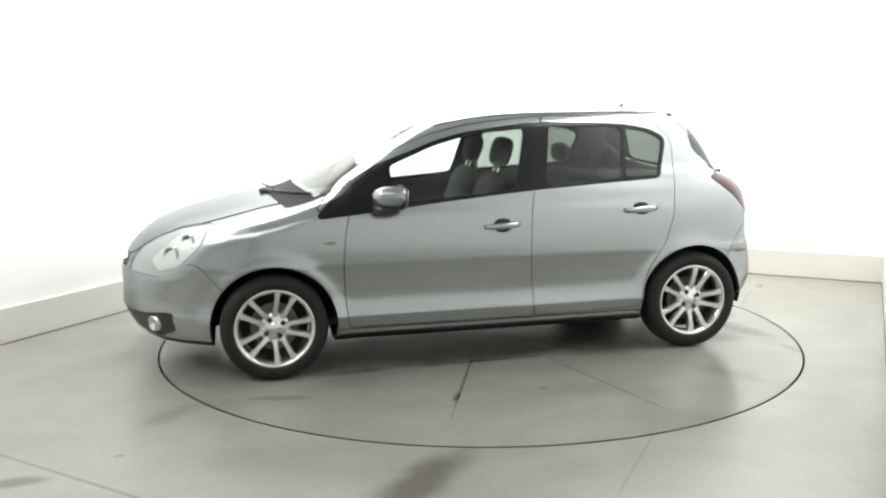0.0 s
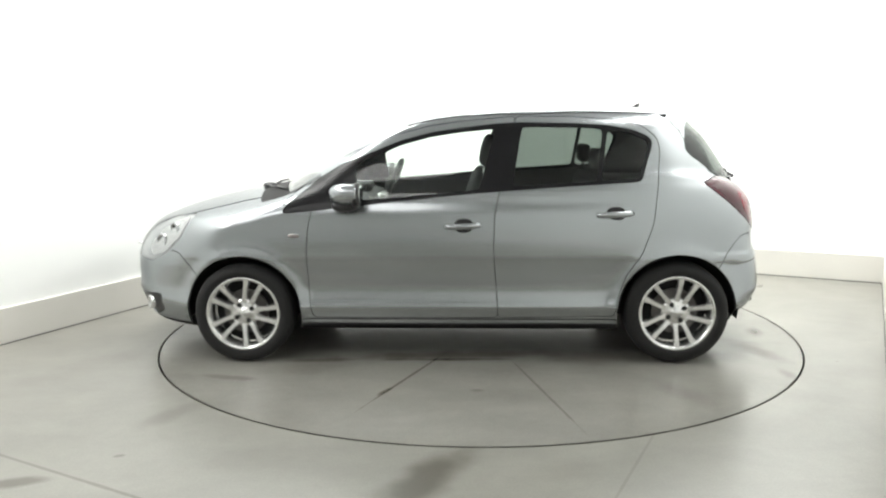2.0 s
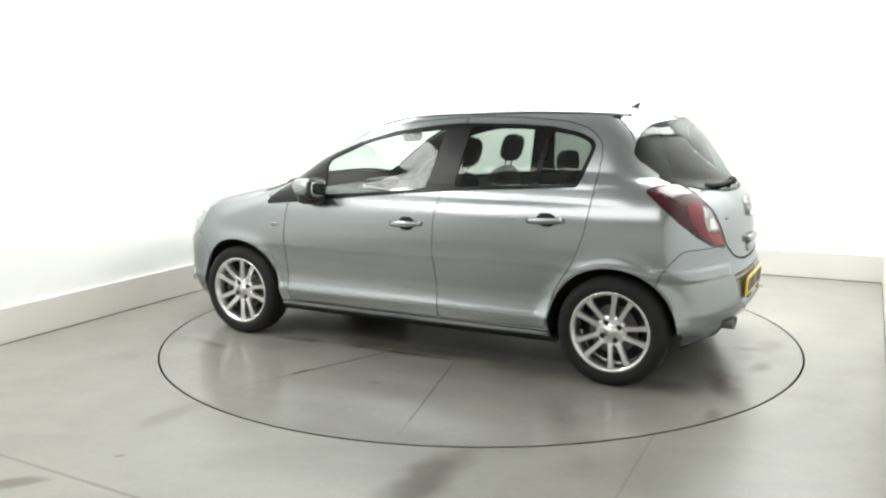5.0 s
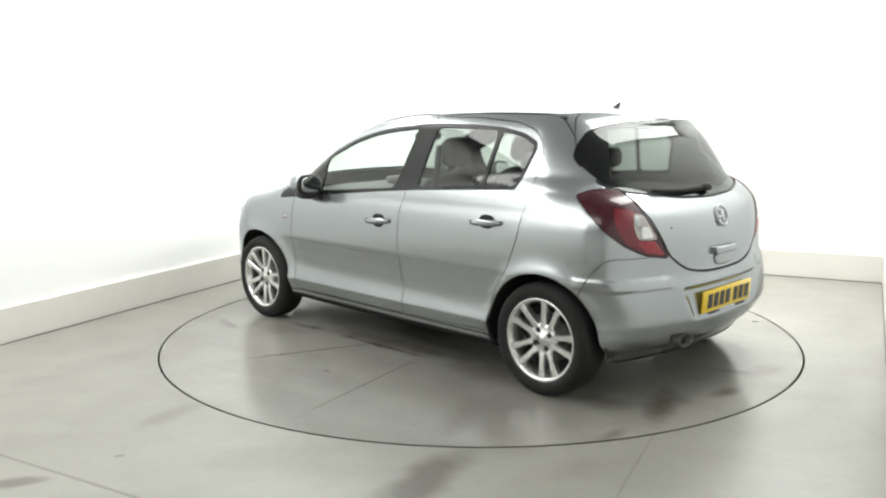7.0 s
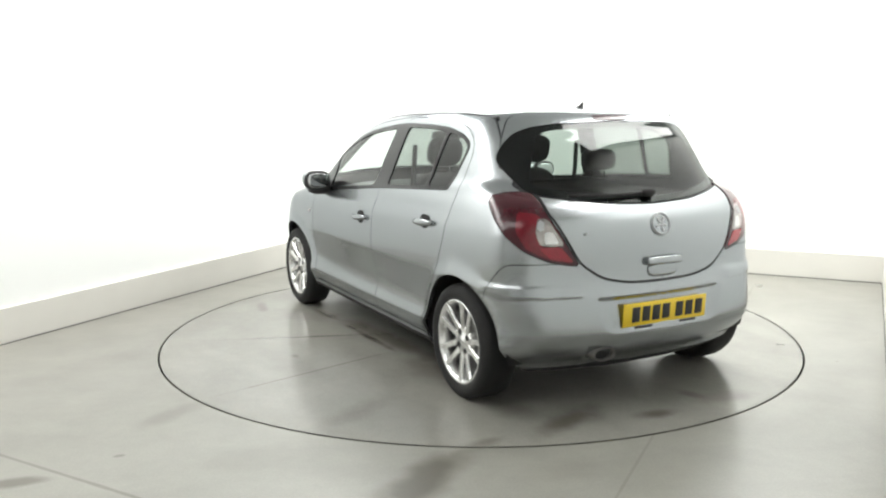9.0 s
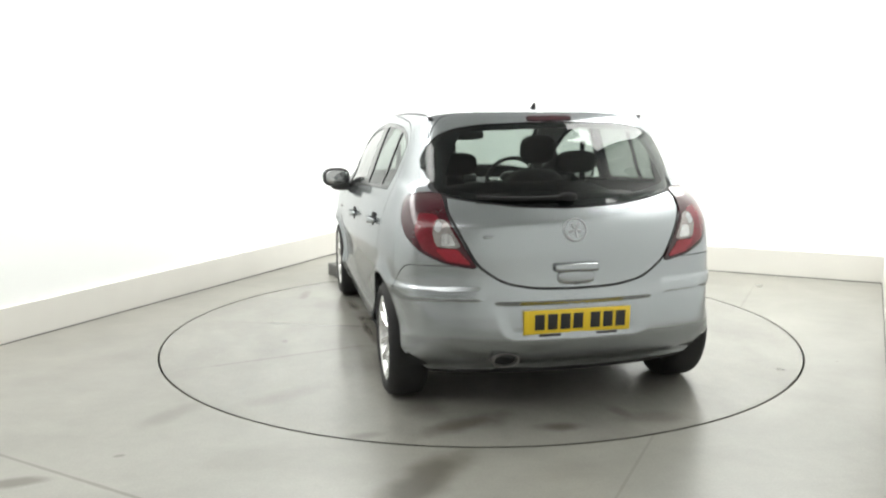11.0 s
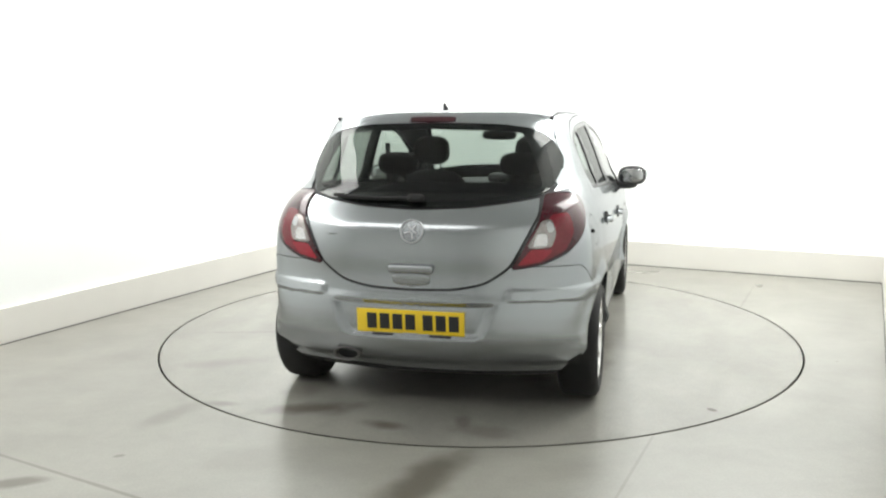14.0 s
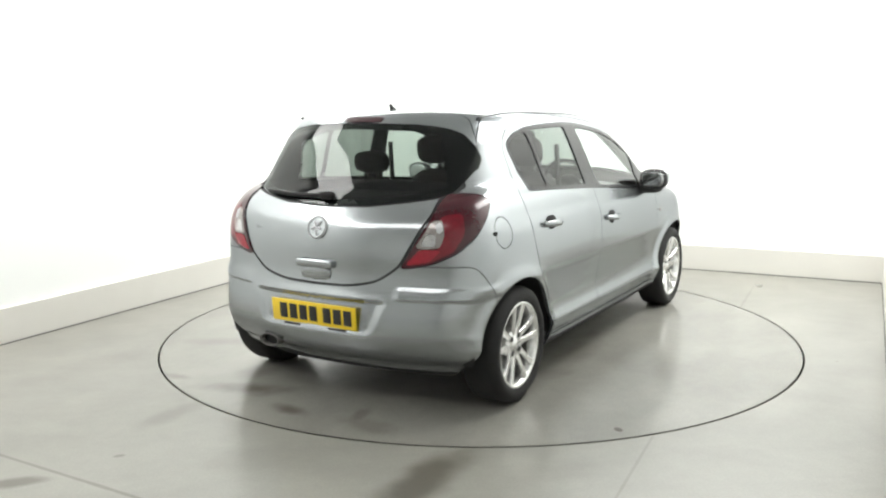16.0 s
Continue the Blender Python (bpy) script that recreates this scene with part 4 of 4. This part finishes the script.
part("gate_handle", box_bm((_x - 0.030, -0.108, 0.716), (_x + 0.01, 0.108, 0.756), 0.012, None, 4), PAINT, _gate)
part("handle_lip", blob((_x - 0.016, -0.092, 0.655), (_x + 0.012, 0.092, 0.722), 3.4, 28), PAINT, _gate)
part("model_badge", box_bm((tail(0.40, 0.885) - 0.003, 0.365, 0.880), (tail(0.40, 0.885) + 0.008, 0.435, 0.891), 0.002), PAINT, _gate)
_pts = [(tail(0.44 - 0.05 * i, 1.058) - 0.022, 0.44 - 0.05 * i, 1.060 - 0.008 * math.sin(i / 3)) for i in range(10)]
part("rear_wiper", tube(_pts, 0.010, 8), UNDER, PARTS["rear_window"])
part("wiper_cap", blob((tail(0, 1.045) - 0.035, -0.04, 1.035), (tail(0, 1.045) + 0.01, 0.05, 1.078), 2.4, 16), UNDER, PARTS["rear_window"])

# number plate: bars in place of the characters
_x = tail(0.0, 0.486) - 0.006
plate = part("number_plate", box_bm((-0.004, -0.262, -0.057), (0.004, 0.262, 0.057), 0.0015), YELLOW, PARTS["rear_bumper"], "yellow rear number plate")
plate.location = (_x, 0, 0.487)
plate.rotation_euler = (0, radians(-4), 0)
for _i, _c in enumerate((0.187, 0.124, 0.061, -0.002, -0.087, -0.150, -0.213)):
    part("plate_bar", box_bm((-0.0058, _c - 0.024, -0.038), (-0.0035, _c + 0.024, 0.038), 0.0006), BLACK, plate)
for _c in (0.135, -0.145):
    part("plate_clip", box_bm((_x - 0.006, _c - 0.052, 0.418), (_x + 0.012, _c + 0.052, 0.428), 0.002), BLACK, PARTS["rear_bumper"])

# exhaust tip
_bm = lathe(((0.046, 0.09), (0.046, 0.0), (0.052, -0.004), (0.056, 0.0), (0.056, 0.15)), 40)
_bm.transform(Matrix.Translation((-1.812, 0.337, 0.300)) @ Matrix.Rotation(radians(-90), 4, "Z") @ Matrix.Diagonal((1.2, 1, 0.62, 1)))
tip = part("exhaust_tip", _bm, DISC, car, "oval steel exhaust tip")
_bm = lathe(((0.0, 0.03), (0.047, 0.03)), 24)
_bm.transform(Matrix.Translation((-1.812, 0.337, 0.300)) @ Matrix.Rotation(radians(-90), 4, "Z") @ Matrix.Diagonal((1.2, 1, 0.62, 1)))
part("pipe_mouth", _bm, UNDER, tip)
part("silencer", blob((-1.72, -0.35, 0.19), (-1.50, 0.42, 0.33), 4, 24), UNDER, car)
part("rear_axle", tube([(-1.262, -0.66, 0.27), (-1.262, 0.66, 0.27)], 0.035, 12), UNDER, car)

# front wipers
for _p in (((1.28, 0.12, 0.992), (1.18, 0.36, 1.002), (1.03, 0.60, 1.006)), ((1.27, -0.45, 0.982), (1.25, -0.15, 0.996), (1.22, 0.10, 1.0))):
    part("front_wiper", tube([Vector(_p[0]), Vector(_p[1]), Vector(_p[2])], 0.008, 8), BLACK, PARTS["cowl"])
part("wiper_hub", blob((1.22, 0.06, 0.972), (1.31, 0.16, 1.008), 2.4, 16), BLACK, PARTS["cowl"])
part("grille_bar", blob((2.05, -0.30, 0.618), (2.135, 0.30, 0.648), 3, 24), CHROME, PARTS["grille"], "chrome grille bar")


# ---- cabin ----
def seat(px, py, front):
    lean = Matrix.Translation((px, py, 0.50)) @ Matrix.Rotation(radians(-16), 4, "Y")
    ob = part("seat_back", blob((-0.075, -0.235, -0.02), (0.075, 0.235, 0.60), 3.2, 28, lean), FABRIC, car, "dark grey cloth seat back")
    part("headrest", blob((-0.055, -0.118, 0.645), (0.055, 0.118, 0.83), 3, 24, lean), FABRIC, ob)
    for s in (-0.05, 0.05):
        part("headrest_post", tube([lean @ Vector((0, s, 0.56)), lean @ Vector((0, s, 0.68))], 0.007, 8), CHROME, ob)
    part("seat_cushion", blob((px - 0.02, py - 0.245, 0.36), (px + 0.52, py + 0.245, 0.56), 3.2, 28), FABRIC, ob)


seat(0.02, 0.335, True)
seat(0.02, -0.335, True)
_back = part("rear_bench_back", blob((-0.93, -0.62, 0.48), (-0.77, 0.62, 1.06), 4, 30), FABRIC, car, "dark grey cloth rear bench")
part("rear_bench_cushion", blob((-0.82, -0.62, 0.36), (-0.36, 0.62, 0.55), 4, 30), FABRIC, _back)
for _y in (0.36, -0.36):
    part("headrest", blob((-0.89, _y - 0.12, 1.10), (-0.80, _y + 0.12, 1.23), 3, 24), FABRIC, _back)
    for _s in (-0.045, 0.045):
        part("headrest_post", tube([(-0.845, _y + _s, 1.03), (-0.845, _y + _s, 1.12)], 0.007, 8), STEEL, _back)
part("parcel_shelf", box_bm((-1.60, -0.60, 0.985), (-0.93, 0.60, 1.005), 0.006), UNDER, car)
part("cabin_floor", box_bm((-1.55, -0.70, 0.26), (1.05, 0.70, 0.30), 0.01), UNDER, car)
_dash = part("dashboard", blob((0.52, -0.68, 0.62), (1.12, 0.68, 0.95), 4, 36), TRIM, car, "dark grey moulded dashboard")
part("dash_screen", box_bm((0.60, -0.12, 0.94), (0.75, 0.12, 1.0), 0.02), TRIM, _dash)
part("console_panel", box_bm((0.50, -0.11, 0.78), (0.56, 0.11, 0.93), 0.02), ALLOY, _dash, "silver centre console panel")
_bm = bmesh.new()
_rings = []
for _i in range(36):
    _a = 2 * math.pi * _i / 36
    _c = Vector((0, math.cos(_a) * 0.178, math.sin(_a) * 0.178))
    _rings.append([_bm.verts.new(_c * (1 + 0.085 * math.cos(_k)) + Vector((0.016 * math.sin(_k), 0, 0))) for _k in [2 * math.pi * j / 8 for j in range(8)]])
for _i in range(36):
    for _k in range(8):
        _bm.faces.new((_rings[_i][_k], _rings[_i][(_k + 1) % 8], _rings[(_i + 1) % 36][(_k + 1) % 8], _rings[(_i + 1) % 36][_k]))
_m = Matrix.Translation((0.50, -0.345, 0.955)) @ Matrix.Rotation(radians(-22), 4, "Y")
_bm.transform(_m)
bmesh.ops.recalc_face_normals(_bm, faces=_bm.faces[:])
_wheel = part("steering_wheel", _bm, BLACK, car, "black three-spoke steering wheel")
part("steering_boss", blob((-0.01, -0.075, -0.07), (0.05, 0.075, 0.06), 2.6, 20, _m), BLACK, _wheel)
for _a in (180, 0, 270):
    _d = Vector((0, math.cos(radians(_a)), math.sin(radians(_a))))
    part("steering_spoke", tube([_m @ (_d * 0.05), _m @ (_d * 0.175)], 0.014, 8), ALLOY, _wheel)
part("cabin_mirror", blob((0.40, -0.125, 1.255), (0.435, 0.125, 1.325), 3, 20), BLACK, car, "black interior mirror")
part("mirror_stalk", tube([(0.425, -0.01, 1.31), (0.465, -0.01, 1.345)], 0.012, 8), BLACK, car)
for _sg in (1, -1):
    part("belt", tube([(-0.30, _sg * 0.60, 1.26), (-0.26, _sg * 0.61, 0.90), (-0.22, _sg * 0.62, 0.5)], 0.016, 6), UNDER, car)


# ---- what moves ----
TURNS = ((0.0, 195.48), (0.5, 191.71), (1.0, 187.70), (1.5, 183.66), (2.0, 179.30), (2.5, 174.85), (3.0, 170.33), (3.5, 166.21), (4.0, 162.28), (6.5, 140.91), (7.0, 137.01),
         (7.5, 132.97), (8.0, 128.61), (8.5, 124.51), (9.0, 119.92), (11.5, 99.25), (12.0, 94.41), (12.5, 90.31), (13.0, 86.26), (13.5, 82.21), (14.0, 77.84), (14.5, 73.65), (15.0, 68.97), (15.5, 64.95), (16.0, 60.97))


def motions():
    walk(table, [(t, pose(0, 0, 0, 0, 0, a)) for t, a in TURNS])
    walk(car, [(t, pose(0, 0, 0, 0, 0, a) @ Matrix.Translation((0.0964, -0.060, 0.0))) for t, a in TURNS])


motions()
